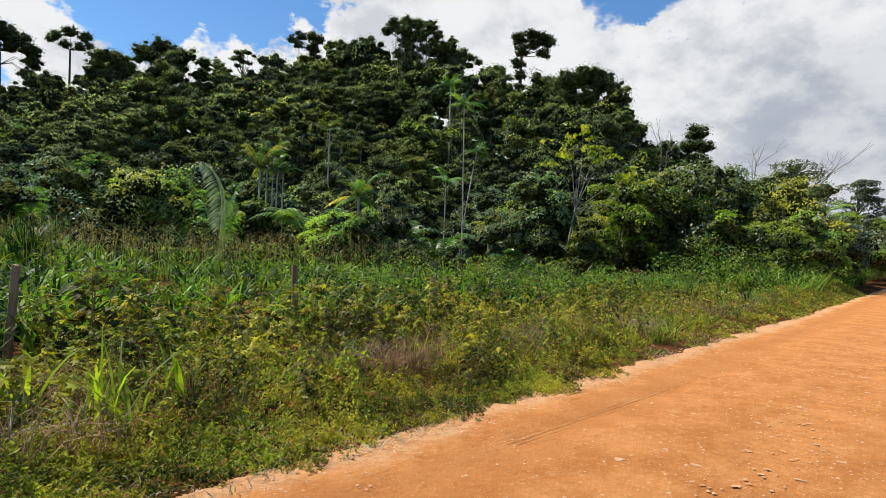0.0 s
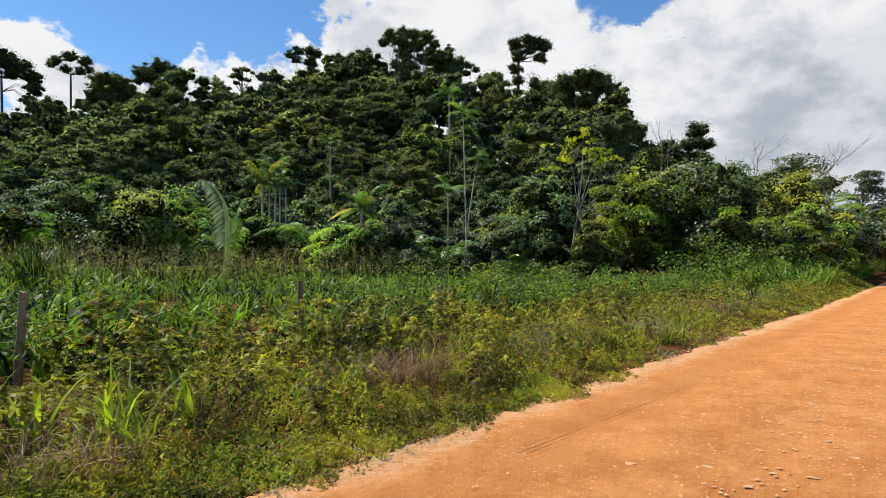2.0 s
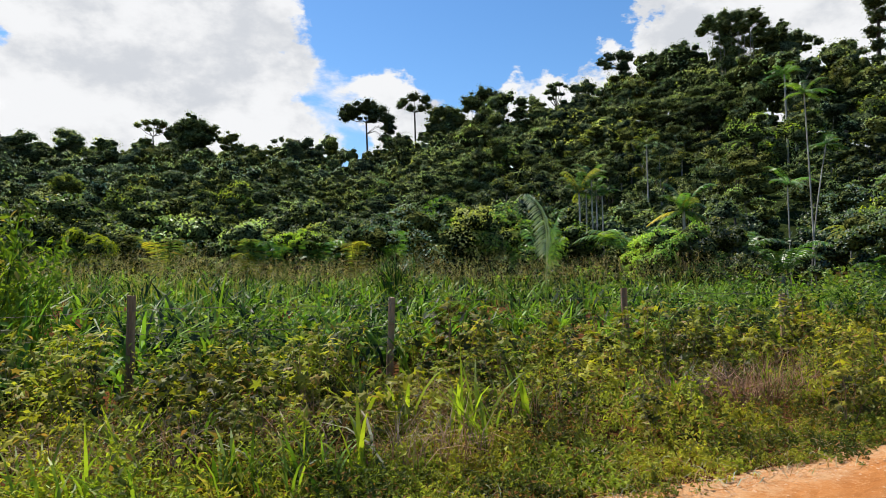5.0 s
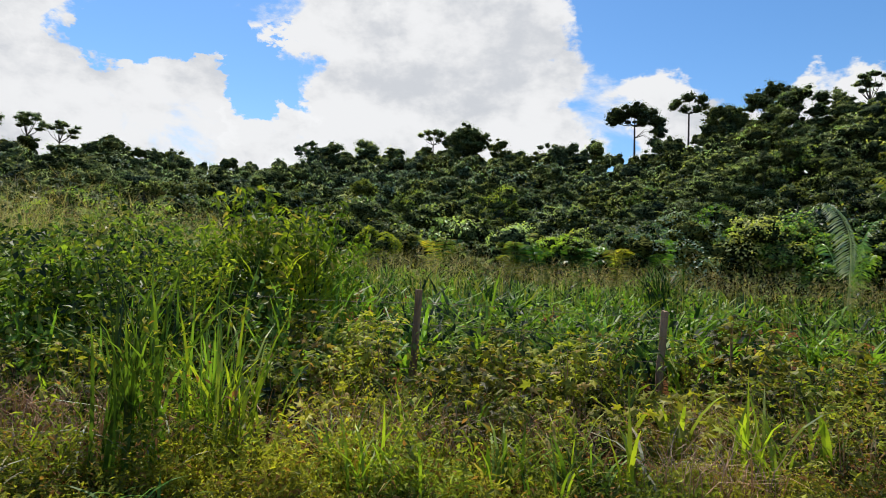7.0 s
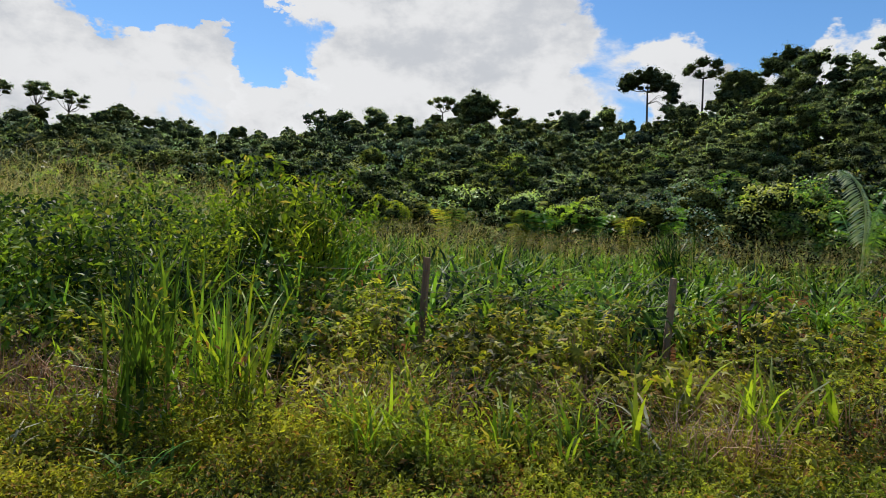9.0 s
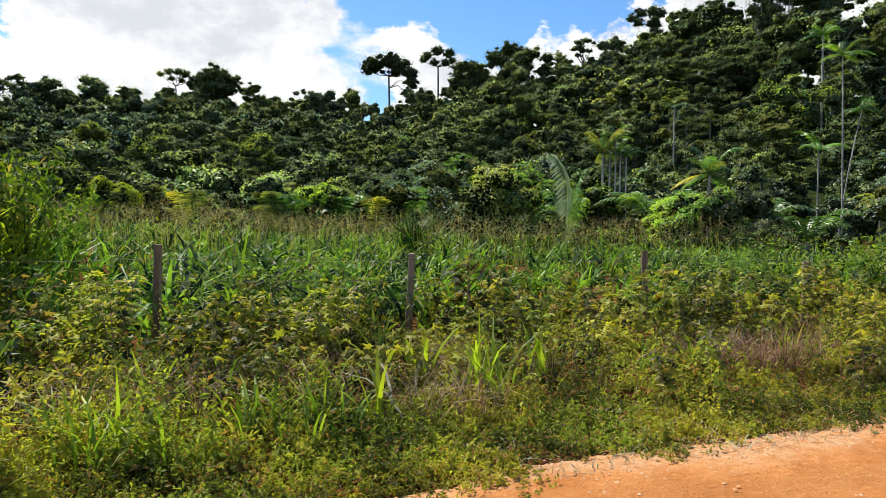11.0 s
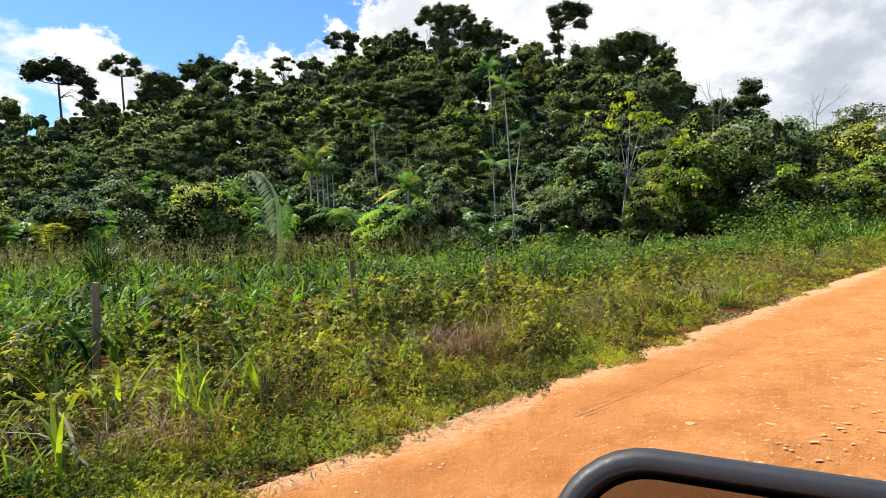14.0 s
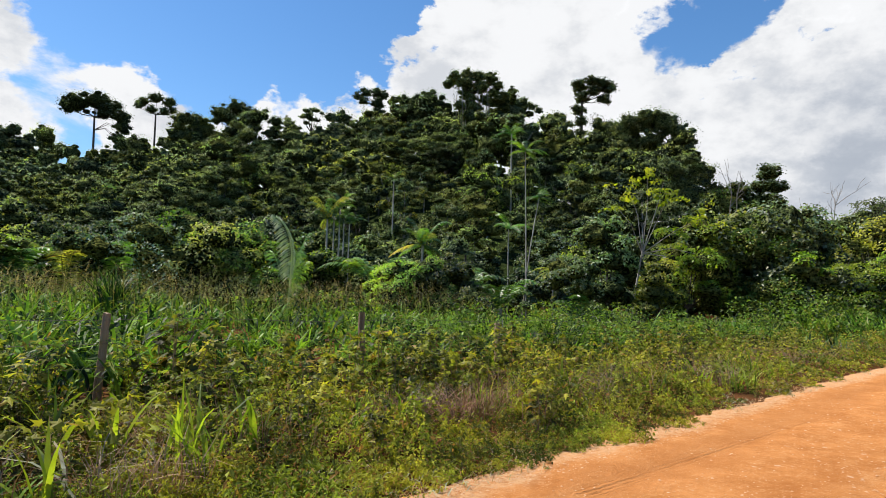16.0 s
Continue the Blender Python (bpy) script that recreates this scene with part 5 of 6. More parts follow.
def tall_weed(seed, height, stems, label):
    """A rank herb: upright stems set with drooping oval leaves."""
    rng = np.random.default_rng(seed)
    t = thing("tall_weed", label, "weed", "tall weeds by the fence")
    cs, ns = [], []
    for i in range(stems):
        a, q = rng.uniform(0, 6.28), rng.uniform(0.1, 0.45)
        e = np.array([q * math.cos(a), q * math.sin(a), height * rng.uniform(0.7, 1.0)])
        grow("stem", *tube([(0, 0, -0.05), e * [0.3, 0.3, 0.5], e], [0.011, 0.009, 0.004], 5), M_LUSH, t)
        s = rng.uniform(0.12, 1.0, 80)[:, None]
        az = rng.uniform(0, 6.28, 80)
        out = np.stack([np.cos(az), np.sin(az), 0 * az], 1)
        cs.append(np.array([0, 0, 0.05]) + e * [0.6, 0.6, 1.0] * s + e * [0.4, 0.4, 0] * s ** 2 + out * 0.11)
        ns.append(unit(out * 0.6 + [0, 0, 0.8] + rng.normal(size=(80, 3)) * 0.3))
    grow("foliage", *leaf_quads(rng, np.concatenate(cs), np.concatenate(ns), 0.125, 0.42, 0.35), M_BLADE, t)
    return t


TALL = [tall_weed(230 + i, hh, st, "tall leafy green weed above the grass") for i, (hh, st) in enumerate(((2.1, 7), (1.8, 6), (2.3, 8)))]
for i, (az, rr) in enumerate(((-13.5, 8.6), (-16.5, 9.2), (-19.5, 9.0), (-15.0, 9.9), (-18.0, 8.2), (-21.5, 8.4), (-12.5, 9.6), (-24.0, 9.2), (-27.5, 8.6), (-31.0, 9.0), (-35.0, 8.6), (-10.8, 9.0), (-40.0, 9.2), (-29.0, 9.8), (-22.8, 7.6), (-33.0, 7.8))):
    if i < 3:
        put(TALL[i], *bearing(az, rr), i * 1.1, 1.08)
    else:
        again(TALL[i % 3], *bearing(az, rr), i * 1.1, (1.12 if -21 < az < -13 else 0.80 if az > -22 else 0.72) * (0.8 + 0.05 * (i % 6)))


def verge_line(x):
    """How near the road the herbs come."""
    return 3.42 - 0.85 * np.clip((1.5 - x) / 4, 0, 1)


DRY = [(5.5, 5.25, 1.2, 0.6), (8.8, 5.1, 1.1, 0.4), (11.8, 4.5, 0.9, 0.3), (-2.8, 4.6, 0.8, 0.4), (-4.6, 5.2, 0.9, 0.5), (1.7, 4.4, 0.5, 0.25), (13.0, 5.6, 2.0, 0.6), (18.0, 5.4, 2.5, 0.7), (27.0, 5.8, 3.0, 0.8), (-0.5, 5.2, 0.6, 0.3), (2.3, 5.7, 0.7, 0.45), (0.9, 5.4, 0.45, 0.25), (-3.3, 5.0, 0.7, 0.35)]


def dry_patch(x, y):
    d = np.zeros(np.shape(x), bool)
    for cx, cy, rx_, ry_ in DRY:
        d |= ((x - cx) / rx_) ** 2 + ((y - cy) / ry_) ** 2 < 1
    return d


def sprigs(rng, x, y, h, each, size):
    """Upright herbs: leaves set round a stem, thinner toward the tip."""
    n = len(x)
    lean_ = rng.normal(size=(n, 2)) * 0.25
    u = rng.uniform(0.12, 1.0, (n, each))
    a = rng.uniform(0, 6.28, (n, each))
    out = size * 0.55 * (1.3 - 0.6 * u)
    px = x[:, None] + lean_[:, :1] * h[:, None] * u + out * np.cos(a)
    py = y[:, None] + lean_[:, 1:] * h[:, None] * u + out * np.sin(a)
    pz = ground_z(x, y)[:, None] + h[:, None] * u
    c = np.stack([px, py, pz], -1).reshape(-1, 3)
    nrm = np.stack([np.cos(a) * 0.5, np.sin(a) * 0.5, np.ones_like(a) * 0.75], -1).reshape(-1, 3) + rng.normal(size=(n * each, 3)) * 0.35
    return leaf_quads(rng, c, unit(nrm), size, 0.40, 0.3)


def mounds(rng, n, box, keep, radius, height, stems, each, size):
    """Separate plants: each a rounded tuft of sprigs, tallest in its middle, with shade between it and the next."""
    x, y = sow(rng, n, *box, keep)
    R, H = radius * rng.uniform(0.5, 1.5, len(x)), height(x, y) * rng.uniform(0.5, 1.45, len(x))
    a, q = rng.uniform(0, 6.283, (len(x), stems)), np.sqrt(rng.uniform(0, 1, (len(x), stems)))
    sx, sy = x[:, None] + R[:, None] * q * np.cos(a), y[:, None] + R[:, None] * q * np.sin(a)
    h = H[:, None] * (1.0 - 0.7 * q * q) * rng.uniform(0.75, 1.15, q.shape)
    return sprigs(rng, sx.ravel(), sy.ravel(), h.ravel(), each, size)


ragged = lambda x, y: y - verge_line(x) - 0.22 * wild(x, y, 1, 2.5) - 0.16 * wild(x, y, 2, 6.0)
sparse = lambda x, y, p: ~dry_patch(x, y) | (rng.uniform(size=x.shape) < p)
rise_ = lambda x, y: 0.10 + 0.42 * np.clip((y - verge_line(x)) / 1.2, 0, 1) * np.clip(0.8 + 0.8 * wild(x, y, 4, 1.9), 0.3, 1.7)
m2 = merge(mounds(rng, 900, (-6.5, 6, 2.3, 6.6), lambda x, y: (ragged(x, y) > 0.1) & sparse(x, y, 0.15), 0.17, rise_, 9, 14, 0.037),
           mounds(rng, 420, (6, 14, 2.3, 6.8), lambda x, y: (ragged(x, y) > 0.1) & sparse(x, y, 0.15), 0.18, rise_, 8, 9, 0.052),
           mounds(rng, 380, (-6.5, 14, 3.4, 6.8), lambda x, y: (ragged(x, y) > 0.5) & sparse(x, y, 0.1), 0.20, lambda x, y: 1.5 * rise_(x, y), 9, 12, 0.060),
           mounds(rng, 1500, (-6.5, 9, 2.2, 5.0), lambda x, y: ragged(x, y) > -0.04, 0.11, lambda x, y: 0.10 + 0 * x, 7, 7, 0.034),
           mounds(rng, 900, (-4.2, 2.6, 3.2, 4.7), lambda x, y: (wild(x, y, 7, 2.2) > -0.55) & (y > 3.2 + 0.32 * np.clip(x + 0.6, 0, 1)), 0.15, lambda x, y: 0.17 + 0.07 * wild(x, y, 9, 1.6), 9, 12, 0.034),
           mounds(rng, 1500, (-2, 7, 2.6, 4.6), lambda x, y: (ragged(x, y) > 0.0) & (ragged(x, y) < 0.75), 0.12, lambda x, y: 0.15 + 0 * x, 7, 8, 0.036))
m3 = leafy_mound(rng, 26000, 14, 45, 3.3, 6.8, lambda x, y: (y > verge_line(x) + 0.2 * wild(x, y, 1, 1.5)) & ~dry_patch(x, y), lambda x, y: (0.08 + 0.45 * np.clip((y - 3.4) / 1.2, 0, 1)) * np.clip(0.9 + 0.7 * wild(x, y, 4, 1.1), 0.2, 2), 0.085, 0.05)
tagged(grow("verge_herbs", *merge(m2, m3), M_HERB), "low sunlit green herbs spilling toward the road", "weeds", kind="stuff")


def lobed_leaves(rng, c, nrm, size):
    """Five-lobed leaves as fans."""
    k = len(c)
    t = unit(np.cross(nrm, rng.normal(size=(k, 3))))
    s = np.cross(nrm, t)
    prof = [(-0.06, 0.0), (-0.10, 0.36), (0.12, 0.20), (0.46, 0.52), (0.42, 0.17), (1.0, 0.0), (0.42, -0.17), (0.46, -0.52), (0.12, -0.20), (-0.10, -0.36)]
    L = (size * rng.uniform(0.7, 1.3, k))[:, None]
    vs = [c + 0.25 * L * t]
    for a, b in prof:
        vs.append(c + L * (a * t + b * s) - nrm * L * (0.25 * abs(b) + 0.10 * max(a, 0)))
    v = np.stack(vs, 1).reshape(-1, 3)
    m = len(prof) + 1
    f = np.concatenate([np.arange(k)[:, None] * m + np.array([0, 1 + i, 1 + (i + 1) % len(prof)]) for i in range(len(prof))])
    return v, f


def lobed_weed(seed, height, stems, leaves, label):
    """A shrubby weed: reddish stems, lobed leaves on stalks round them, small crowded leaves at the tips."""
    rng = np.random.default_rng(seed)
    t = thing("weed", label, "weed", "weeds between road and fence")
    cs, ns, zs = [], [], []
    for i in range(stems):
        a, q = rng.uniform(0, 6.28), rng.uniform(0.04, 0.30)
        e = np.array([q * math.cos(a) * 1.3, q * math.sin(a) * 1.3, height * rng.uniform(0.62, 1.0)])
        m = e * [0.4, 0.4, 0.5] + rng.normal(size=3) * 0.03
        grow("stem", *tube([(0.03 * math.cos(a), 0.03 * math.sin(a), -0.05), m, e], [0.008, 0.006, 0.003], 5), M_DRY, t, "thin reddish brown stem")
        k = leaves // stems
        s = np.concatenate([rng.uniform(0.28, 0.9, k - 7), rng.uniform(0.9, 1.04, 7)])[:, None]
        w = np.arange(k) * 2.39996 + rng.uniform(0, 6.28)
        out = np.stack([np.cos(w), np.sin(w), 0 * w], 1)
        p = np.where(s < 0.5, m * s * 2, m + (e - m) * (s - 0.5) * 2)
        stalk = (0.05 + 0.13 * (1.05 - s)) * rng.uniform(0.6, 1.3, (k, 1))
        cs.append(p + out * stalk + np.array([0, 0, 0.4]) * stalk)
        ns.append(unit(out * rng.uniform(0.2, 0.9, (k, 1)) + [0, 0, 0.9] + rng.normal(size=(k, 3)) * 0.25))
        zs.append(np.where(s[:, 0] > 0.9, 0.65, 1.0))
    grow("foliage", *lobed_leaves(rng, np.concatenate(cs), np.concatenate(ns), 0.125 * np.concatenate(zs)), M_LOBED, t)
    return t


WEEDS = [lobed_weed(160 + i, hh, st, lv, "waist-high weed with yellowish lobed leaves on reddish stems") for i, (hh, st, lv) in enumerate(((1.12, 5, 100), (0.95, 5, 90), (1.2, 6, 120), (0.85, 4, 72)))]


def weed_ground(x, y):
    d = wild(np.float64(x), np.float64(y), 11, 0.8)
    if math.hypot(x + 1.3, y - 5.4) < 0.6 or math.hypot(x + 2.3, y - 4.9) < 0.45:
        return False
    if y > 5.7 and min(abs(x - p * y / 7.2) for p in (-0.55, 2.24, 5.76, 8.81)) < 0.24:
        return False
    return -60 < math.degrees(math.atan2(x, y)) < 84 and d > -0.62 and ((x - 5.5) / 1.1) ** 2 + ((y - 5.3) / 0.55) ** 2 > 1


spots3 = sorted(scatter(rng, 295, weed_ground, lambda x, y: 0.30 + 0.007 * max(x, 0), (-7.5, 22, 4.75, 7.3)), key=lambda q: math.hypot(*q))
stand(WEEDS, spots3, rng, [0.25] * 4, lambda x, y, k: float(np.interp(y, [4.75, 5.6, 6.6], [0.5, 0.86, 1.0])))

for x, y, sz in ((5.7, 4.0, 0.75), (6.1, 4.15, 0.6), (8.0, 4.3, 0.55), (9.9, 4.1, 0.5), (11.6, 4.4, 0.6), (3.6, 4.2, 0.5), (4.4, 4.5, 0.6), (7.1, 4.6, 0.6)):
    again(WEEDS[int(x * 10) % 4], x, y, x * 3.0, sz)

# the same weeds where they grow too thick to tell apart
x, y = sow(rng, 9000, -8, 30, 4.9, 7.6, lambda x, y: (wild(x, y, 17, 1.5) > -0.1) & ~dry_patch(x, y))
top = np.interp(y, [4.9, 5.8, 7.0], [0.30, 0.62, 0.75]) * (0.72 + 0.5 * wild(x, y, 17, 1.5) + 0.28 * wild(x, y, 3, 4.0))
c = on_land(x, y) + np.stack([0 * x, 0 * x, top * rng.uniform(0.1, 1, len(x)) ** 0.5], 1)
tagged(grow("weed_thicket", *lobed_leaves(rng, c, unit(rng.normal(size=c.shape) * 0.5 + [0, -0.25, 1.0]), 0.105), M_LOBED), "thicket of yellowish lobed weed leaves before the fence", "weeds", kind="stuff")

# bare dry stalks between the weeds
x, y = sow(rng, 60000, -6, 31, 3.9, 7.2, lambda x, y: (dry_patch(x, y) & (rng.uniform(size=x.shape) < 0.8)) | ((wild(x, y, 14, 1.3) > -0.1) & (y > 4.4) & (rng.uniform(size=x.shape) < 0.22)))
xs, ys = sow(rng, 2600, 1.5, 22, 3.2, 4.3, lambda x, y: wild(x, y, 19, 1.4) > 0.0)
straw = blades(rng, on_land(xs, ys, 0.03), rng.uniform(0.05, 0.13, len(xs)), rng.uniform(0.8, 2.2, len(xs)), rng.uniform(0.005, 0.010, len(xs)), 2, 0.4)
tagged(grow("straw", *straw, M_STRAW), "withered straw lying along the road margin", "straw", kind="stuff")
dry = blades(rng, on_land(x, y), rng.uniform(0.2, 0.62, len(x)), rng.uniform(0.1, 1.4, len(x)), rng.uniform(0.005, 0.012, len(x)), 2)
tagged(grow("dry_stalks", *dry, M_DRY), "tangle of dry brown stalks between the weeds", "dry weeds", kind="stuff")


x, y = sow(rng, 800, -5, 26, 4.0, 7.4, lambda x, y: wild(x, y, 21, 1.1) > 0.25)
vt = tussocks(rng, x, y, rng.uniform(0.3, 0.75, len(x)), 9, 0.07, (0.2, 1.2), (0.012, 0.028), 4, 0.5)
tagged(grow("verge_grass", *vt, M_BLADE), "loose tussocks of bright grass among the weeds", "grass", kind="stuff")


def tuft(seed, n, height, spread_, width, mat, label, name="grass_tuft", lean=(0.1, 0.75)):
    rng = np.random.default_rng(seed)
    t = thing(name, label, "grass tuft", "grass tufts on the verge")
    base = np.stack([rng.normal(size=n) * spread_, rng.normal(size=n) * spread_, np.full(n, -0.03)], 1)
    v, f = blades(rng, base, height * rng.uniform(0.55, 1.1, n), rng.uniform(*lean, n), width * rng.uniform(0.7, 1.3, n), 5, 0.45)
    for i in range(n):
        grow("blade", v[12 * i:12 * i + 12], np.array([(2 * q, 2 * q + 1, 2 * q + 3, 2 * q + 2) for q in range(5)]), mat, t)
    return t


put(tuft(170, 80, 1.55, 0.12, 0.030, M_GRASS, "big tuft of tall upright grass blades on the verge", lean=(0.03, 0.55)), -2.25, 4.35)
put(tuft(171, 46, 1.35, 0.12, 0.024, M_GRASS, "dense tuft of dark green grass blades", lean=(0.05, 0.6)), -1.95, 4.75)
put(tuft(182, 34, 1.3, 0.12, 0.028, M_BLADE, "tuft of slanting sunlit grass blades", lean=(0.2, 0.8)), -1.7, 4.6)
put(tuft(172, 30, 0.85, 0.10, 0.026, M_BLADE, "tuft of broad sunlit yellow-green blades"), 2.2, 4.72)
put(tuft(173, 7, 0.75, 0.04, 0.042, M_BLADE, "few broad yellow-green blades from one root", lean=(0.1, 0.9)), 1.15, 4.3)
put(tuft(174, 9, 0.62, 0.07, 0.036, M_BLADE, "small tuft of broad yellow blades near the road", lean=(0.2, 0.9)), -3.12, 3.72)
put(tuft(175, 14, 0.5, 0.10, 0.024, M_GRASS, "low tuft of arching blades near the road", lean=(0.5, 1.3)), -1.92, 3.5)
put(tuft(176, 6, 0.5, 0.05, 0.034, M_BLADE, "pair of short broad green blades"), 0.34, 4.42)
put(tuft(177, 24, 0.55, 0.12, 0.030, M_GRASS, "tuft of dark bluish arching blades", lean=(0.3, 1.0)), 0.82, 4.3)
for i, (x, y, n, hh) in enumerate(((-2.05, 4.25, 4, 0.95), (-1.6, 4.5, 3, 0.8), (-3.0, 3.8, 4, 0.5), (-2.6, 4.1, 3, 0.55), (1.3, 4.35, 2, 0.7), (2.0, 4.8, 3, 0.6), (0.55, 4.5, 2, 0.6), (-0.2, 5.0, 2, 0.75))):
    put(tuft(500 + i, n, hh, 0.06, 0.022, M_STRAW, "few withered straw-coloured blades bent over", lean=(0.7, 1.5)), x, y, i * 0.9)
put(tuft(520, 3, 0.5, 0.03, 0.05, M_STRAW, "dead orange-brown broad leaf standing among the weeds", lean=(0.1, 0.4)), 2.2, 5.9)
put(tuft(178, 40, 0.55, 0.20, 0.020, M_BLADE, "tuft of bright green grass beside the road"), 9.3, 4.7)
put(tuft(179, 120, 1.9, 0.30, 0.050, M_GRASS, "stand of tall broad cane leaves in the field"), *bearing(17.6, 22), 0, 1.15)
put(tuft(183, 110, 2.3, 0.35, 0.045, M_BLADE, "stand of tall cane with long drooping leaves", lean=(0.15, 0.8)), *bearing(-16.8, 9.2))
put(tuft(180, 150, 2.2, 0.45, 0.040, M_BLADE, "stand of tall broad cane leaves over the thicket"), *bearing(-18.0, 10.2))
put(tuft(181, 90, 1.7, 0.35, 0.035, M_GRASS, "stand of tall cane leaves at the edge of the thicket"), *bearing(-14.0, 8.6))

SMALL = [tuft(190, 16, 0.55, 0.05, 0.030, M_BLADE, "small tuft of broad arching green blades"), tuft(191, 11, 0.68, 0.04, 0.036, M_BLADE, "loose tuft of long broad blades"), tuft(192, 22, 0.42, 0.06, 0.020, M_GRASS, "low tuft of narrow dark blades"), tuft(193, 9, 0.55, 0.05, 0.014, M_DRY, "few withered brown blades")]
for i, (x, y) in enumerate(((-4.3, 4.9), (-3.5, 4.3), (-0.9, 4.6), (-3.7, 5.4), (-0.3, 5.3), (1.75, 5.2), (2.9, 5.2), (-5.2, 4.6), (3.6, 5.2), (0.1, 5.6), (2.5, 5.6), (4.6, 5.0), (-4.0, 4.4), (7.6, 4.9), (10.8, 4.8))):
    k = (0, 1, 2, 0, 3, 1, 0, 2)[i % 8]
    if i in (0, 1, 2, 4):
        put(SMALL[k], x, y, i * 1.7)
    else:
        again(SMALL[k], x, y, i * 1.7, 0.8 + 0.07 * (i % 7))

BROAD = tuft(194, 8, 0.85, 0.04, 0.040, M_BLADE, "few long broad yellow-green blades spreading from one root")
put(BROAD, 1.45, 5.5)
for i, (x, y, s) in enumerate(((-3.75, 4.15, 0.8), (-0.4, 5.0, 0.9), (-4.3, 4.3, 0.9), (1.6, 6.3, 1.1), (2.4, 6.8, 1.0), (5.8, 6.7, 0.9), (3.9, 4.9, 0.7))):
    again(BROAD, x, y, 1.9 * i + 0.7, s)

# the fence
fence = thing("fence", "old barbed wire fence on weathered wooden posts", "fence")
for x, top, r, lean_, dark in ((-0.55, 1.36, 0.052, (0.02, 0.0), 0), (2.24, 1.26, 0.050, (0.05, 0.01), 0), (5.76, 1.29, 0.058, (-0.03, 0.0), 0), (8.81, 1.13, 0.062, (0.0, 0.0), 0), (-4.2, 1.2, 0.05, (0.0, 0.0), 0)):
    rg = np.random.default_rng(int(200 + x * 7))
    zs = np.linspace(-0.4, top, 9)
    gz = float(ground_z(x, 7.2))
    pts = np.stack([x + lean_[0] * zs + rg.normal(size=9) * 0.004, 7.2 + lean_[1] * zs, zs], 1)
    v, f = tube(pts, 0.86 * r * (1.05 - 0.08 * np.linspace(0, 1, 9)) * rg.uniform(0.96, 1.04, 9), 7)
    cap = np.array([[len(v) - 7, len(v) - 6, len(v) - 5, len(v) - 4], [len(v) - 4, len(v) - 3, len(v) - 2, len(v) - 1], [len(v) - 1, len(v) - 7, len(v) - 4, len(v) - 4]])
    v[-7:, 2] += rg.uniform(-0.012, 0.012, 7)
    grow("post", v, np.concatenate([f, cap]), M_POST, fence, "weathered grey-brown wooden post")
for z in (1.20, 0.95, 0.70, 0.45):
    xs_ = np.linspace(-9, 26, 90)
    v, f = tube(np.stack([xs_, np.full(90, 7.14), z + 0.05 * np.cos(xs_ * 1.9) * 0.3 - 0.004 * np.abs(xs_)], 1), np.full(90, 0.0022), 4)
    bx = np.arange(-8.9, 20, 0.16)
    for sgn in (1, -1):
        v2, f2 = tube([(0, 0, 0), (0.01 * sgn, 0.008, 0.018), (0.012 * sgn, 0.012, 0.03)], [0.0016, 0.0014, 0.0006], 3)
        vv = (v2[None] + np.stack([bx, np.full(len(bx), 7.14), z + 0.05 * np.cos(bx * 1.9) * 0.3 - 0.004 * np.abs(bx)], 1)[:, None]).reshape(-1, 3)
        ff = np.concatenate([f2 + i * len(v2) for i in range(len(bx))])
        v, f = merge((v, f), (vv, ff))
    grow("wire", v, f, M_WIRE, fence, "sagging rusty barbed wire")

# stones on the road


def stone(seed, flat_):
    """A broken, faceted stone."""
    bm = bmesh.new()
    bmesh.ops.create_icosphere(bm, subdivisions=1, radius=1.0)
    rg = np.random.default_rng(seed)
    for q in bm.verts:
        q.co = q.co * rg.uniform(0.6, 1.15)
        q.co.z = min(q.co.z, 0.55) * flat_
        q.co.x *= 1.3
    me = bpy.data.meshes.new("stone")
    bm.to_mesh(me)
    bm.free()
    me.materials.append(M_STONE)
    return me


STONES = [stone(300 + i, fl) for i, fl in enumerate((0.30, 0.36, 0.24, 0.8))]


def road_z(x, y):
    u = (y + 4.3) / 7.9
    return 0.012 + 0.05 * max(0.0, math.sin(math.pi * min(max(u, 0), 1))) ** 0.7


rng = np.random.default_rng(77)
laid = [(4.5, 1.8, 0.035, 3), (4.62, 1.72, 0.022, 0), (5.3, 1.7, 0.022, 1), (5.42, 1.63, 0.02, 2), (4.7, 1.0, 0.018, 1), (4.85, 0.92, 0.014, 0), (4.3, 1.35, 0.03, 1), (6.2, 2.0, 0.04, 2), (6.4, 1.85, 0.03, 0)]
laid += [(float(x), float(y), float(s_), int(k)) for x, y, s_, k in zip(3.0 + 13 * rng.uniform(0, 1, 285) ** 1.4, rng.normal(1.1, 0.7, 285), 0.007 + 0.028 * rng.uniform(0, 1, 285) ** 2.5, rng.integers(0, 3, 285)) if y < 2.3]
for x, y, s, k in laid:
    ob = tagged(new("stone", STONES[k]), "pale flat stone bedded in the dirt road", "stone", "stones on the road")
    ob.matrix_basis = Matrix.LocRotScale((x, y, road_z(x, y) - s * 0.03), Euler((0, 0, rng.uniform(0, 6.28))), (s * 1.25, s, s * (0.9 if k == 3 else 0.09)))
gx, gy = rng.uniform(2, 20, 10500), np.concatenate([rng.normal(3.32, 0.16, 6500), rng.normal(1.0, 0.9, 4000)])
gc = np.stack([gx, gy, [road_z(a, b) + 0.004 for a, b in zip(gx, gy)]], 1)
k = gy < 3.62
gc = gc[k]
sz = (0.003 + 0.012 * rng.uniform(0, 1, len(gc)) ** 2.5)[:, None]
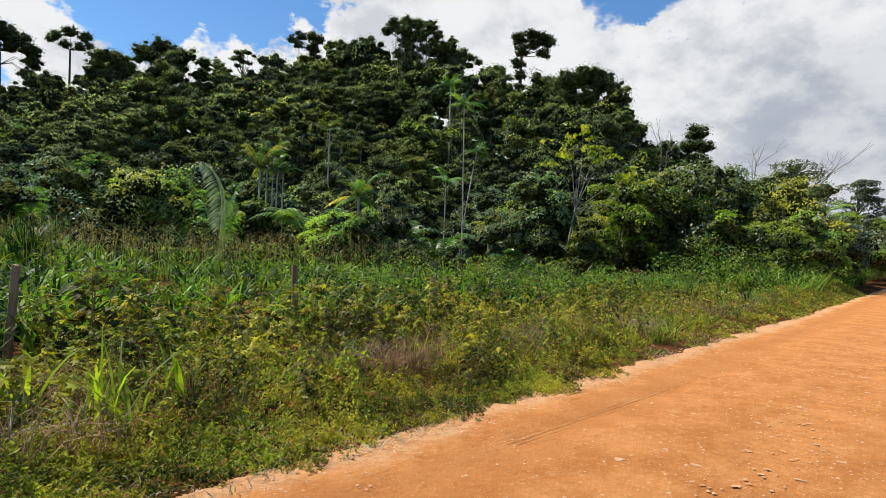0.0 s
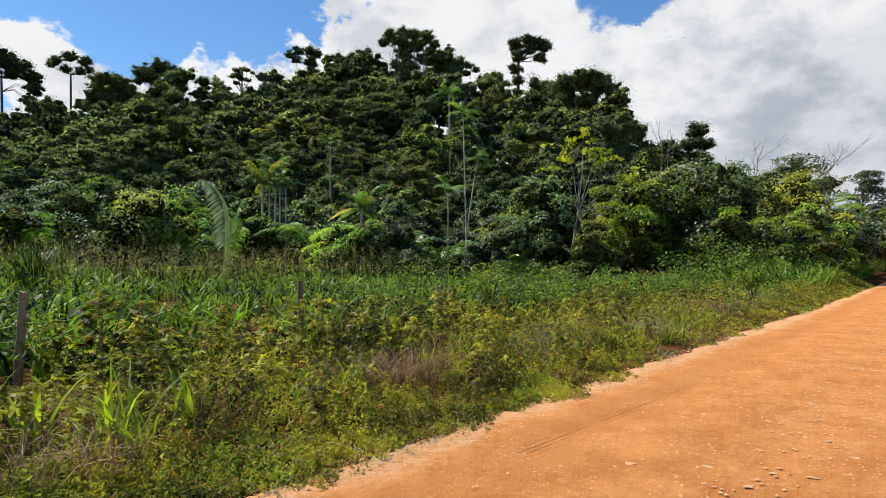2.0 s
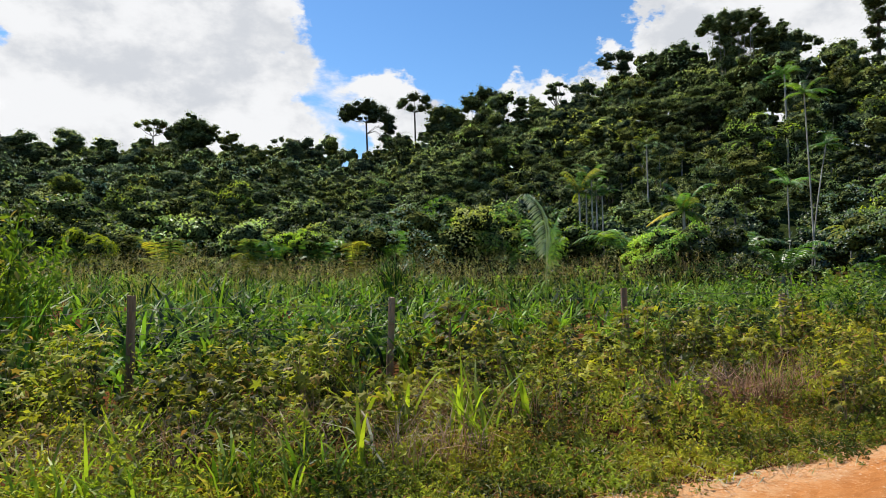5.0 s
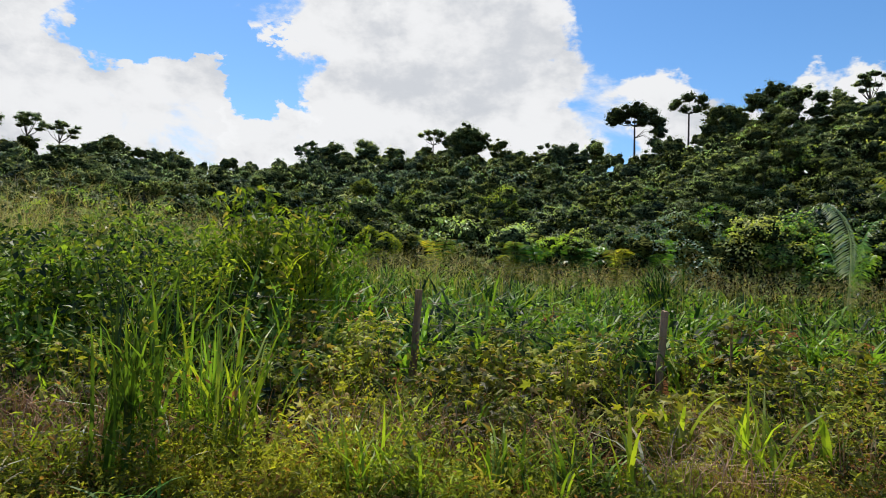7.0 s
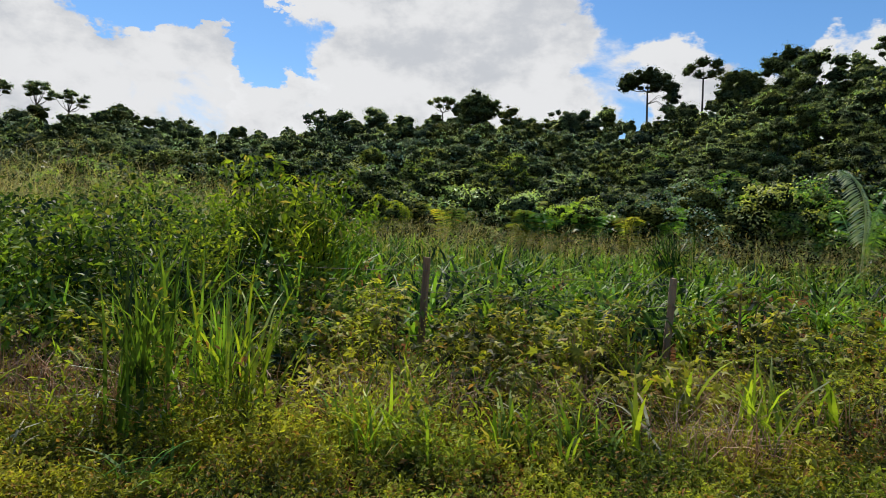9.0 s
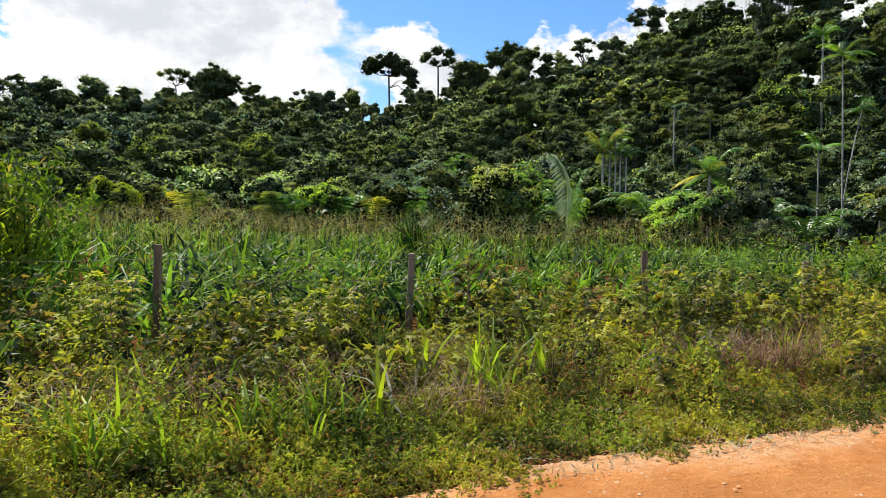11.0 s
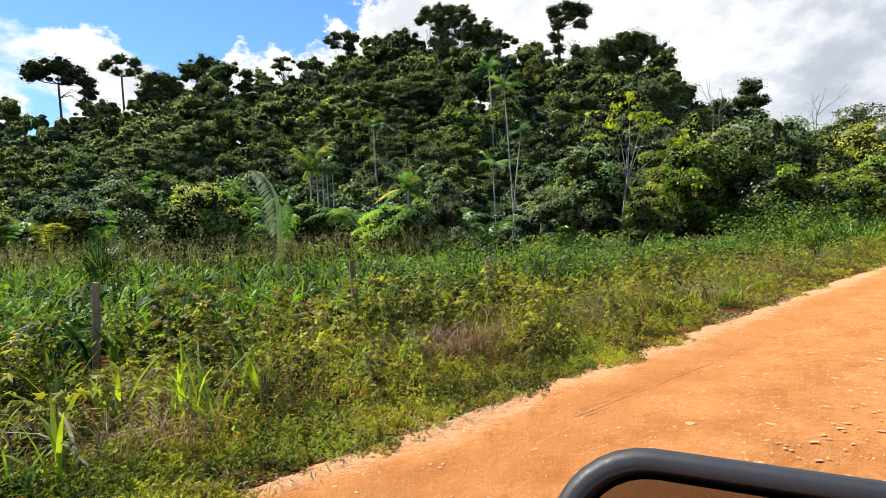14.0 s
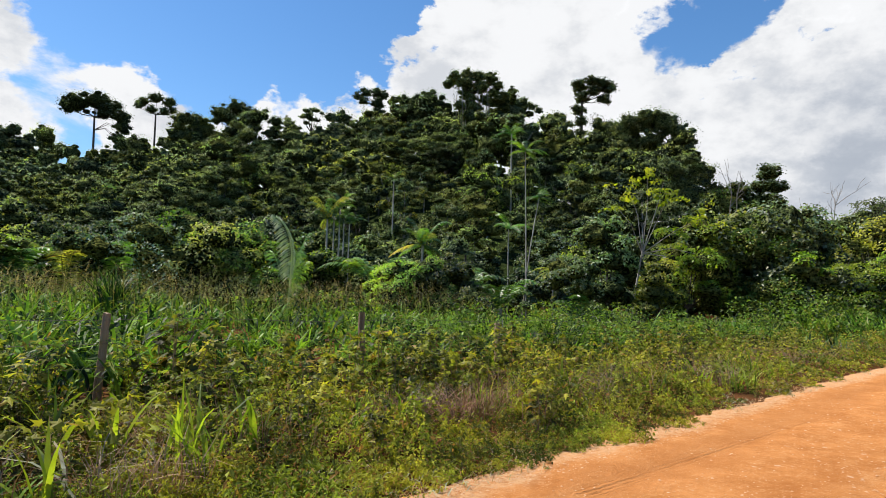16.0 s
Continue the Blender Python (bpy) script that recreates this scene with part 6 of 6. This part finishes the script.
corner = np.array([[-1, -0.8, -0.4], [1, -0.9, -0.4], [0.8, 1, -0.4], [-0.9, 0.8, -0.4], [0.1, 0.0, 0.25]])
turn = rng.uniform(0, 6.28, len(gc))
cs_, sn_ = np.cos(turn)[:, None], np.sin(turn)[:, None]
pv = np.stack([gc + sz * np.concatenate([cs_ * c[0] - sn_ * c[1], sn_ * c[0] + cs_ * c[1], np.full_like(cs_, c[2])], 1) for c in corner], 1).reshape(-1, 3)
pf = np.concatenate([np.arange(len(gc))[:, None] * 5 + np.array(q) for q in ((0, 1, 4), (1, 2, 4), (2, 3, 4), (3, 0, 4))])
tagged(grow("gravel", pv, pf, M_STONE), "loose pale gravel along the road margin", "gravel", kind="stuff")

# ---------------- the car's door mirror ----------------


def rounded(w, h, r, n=8):
    pts = []
    for cx, cy, a0 in ((w / 2 - r, h / 2 - r, 0), (-w / 2 + r, h / 2 - r, 90), (-w / 2 + r, -h / 2 + r, 180), (w / 2 - r, -h / 2 + r, 270)):
        for i in range(n + 1):
            a = radians(a0 + 90 * i / n)
            pts.append((cx + r * math.cos(a), cy + r * math.sin(a)))
    return pts


def loft(rings, mat, name, parent, label="", close_last=False, close_first=False, smooth=True):
    n = len(rings[0])
    v = np.array([p for r in rings for p in r], float)
    bm = bmesh.new()
    vs = [bm.verts.new(p) for p in v]
    for i in range(len(rings) - 1):
        for j in range(n):
            k = (j + 1) % n
            bm.faces.new((vs[i * n + j], vs[i * n + k], vs[(i + 1) * n + k], vs[(i + 1) * n + j]))
    if close_last:
        bm.faces.new(vs[-n:])
    if close_first:
        bm.faces.new(vs[:n][::-1])
    bmesh.ops.recalc_face_normals(bm, faces=bm.faces)
    return part(name, bm, mat, parent, label, smooth=smooth)


MW, MH, MR = 0.30, 0.19, 0.062
mirror = thing("car_mirror", "black plastic car door mirror with rounded housing", "car mirror")


def ring(w, h, r, z):
    return [(x, y, z) for x, y in rounded(w, h, r)]


housing = loft([ring(MW * 0.5, MH * 0.5, MR * 0.5, -0.075), ring(MW * 0.8, MH * 0.8, MR * 0.8, -0.06), ring(MW * 0.97, MH * 0.97, MR, -0.03), ring(MW, MH, MR, -0.004), ring(MW - 0.004, MH - 0.004, MR, 0.003),
      ring(MW - 0.014, MH - 0.014, MR - 0.006, 0.006), ring(MW - 0.026, MH - 0.026, MR - 0.011, 0.003)], M_PLASTIC, "housing", mirror, "dusty black plastic housing", close_first=True)
loft([ring(MW - 0.026, MH - 0.026, MR - 0.011, 0.003), ring(MW - 0.03, MH - 0.03, MR - 0.013, -0.02), ring(MW - 0.032, MH - 0.032, MR - 0.014, -0.055)], M_RUBBER, "seal", housing, "dark recess round the glass")
def tilted(w, h, r, lift):
    """A ring that leans back toward its foot, as the glass is set to show the road."""
    return [(x, y, -0.034 + lift + 0.36 * y) for x, y in rounded(w, h, r)]


loft([tilted(MW - 0.036, MH - 0.036, MR - 0.016, 0.0), tilted(MW - 0.0362, MH - 0.0362, MR - 0.016, 0.0001)], M_MIRROR, "glass", mirror, "mirror glass", close_last=True, smooth=False)
loft([[(0.10 + 0.02 * math.cos(a), -MH / 2 + 0.01 - q, -0.035 + 0.016 * math.sin(a)) for a in np.arange(8) * math.pi / 4] for q in (0.0, 0.05, 0.09, 0.11)], M_PLASTIC, "stalk", mirror, close_last=True)
mirror.matrix_basis = pose(0.455, 0.018, 1.210, 67.8, 4.2, -69.6)
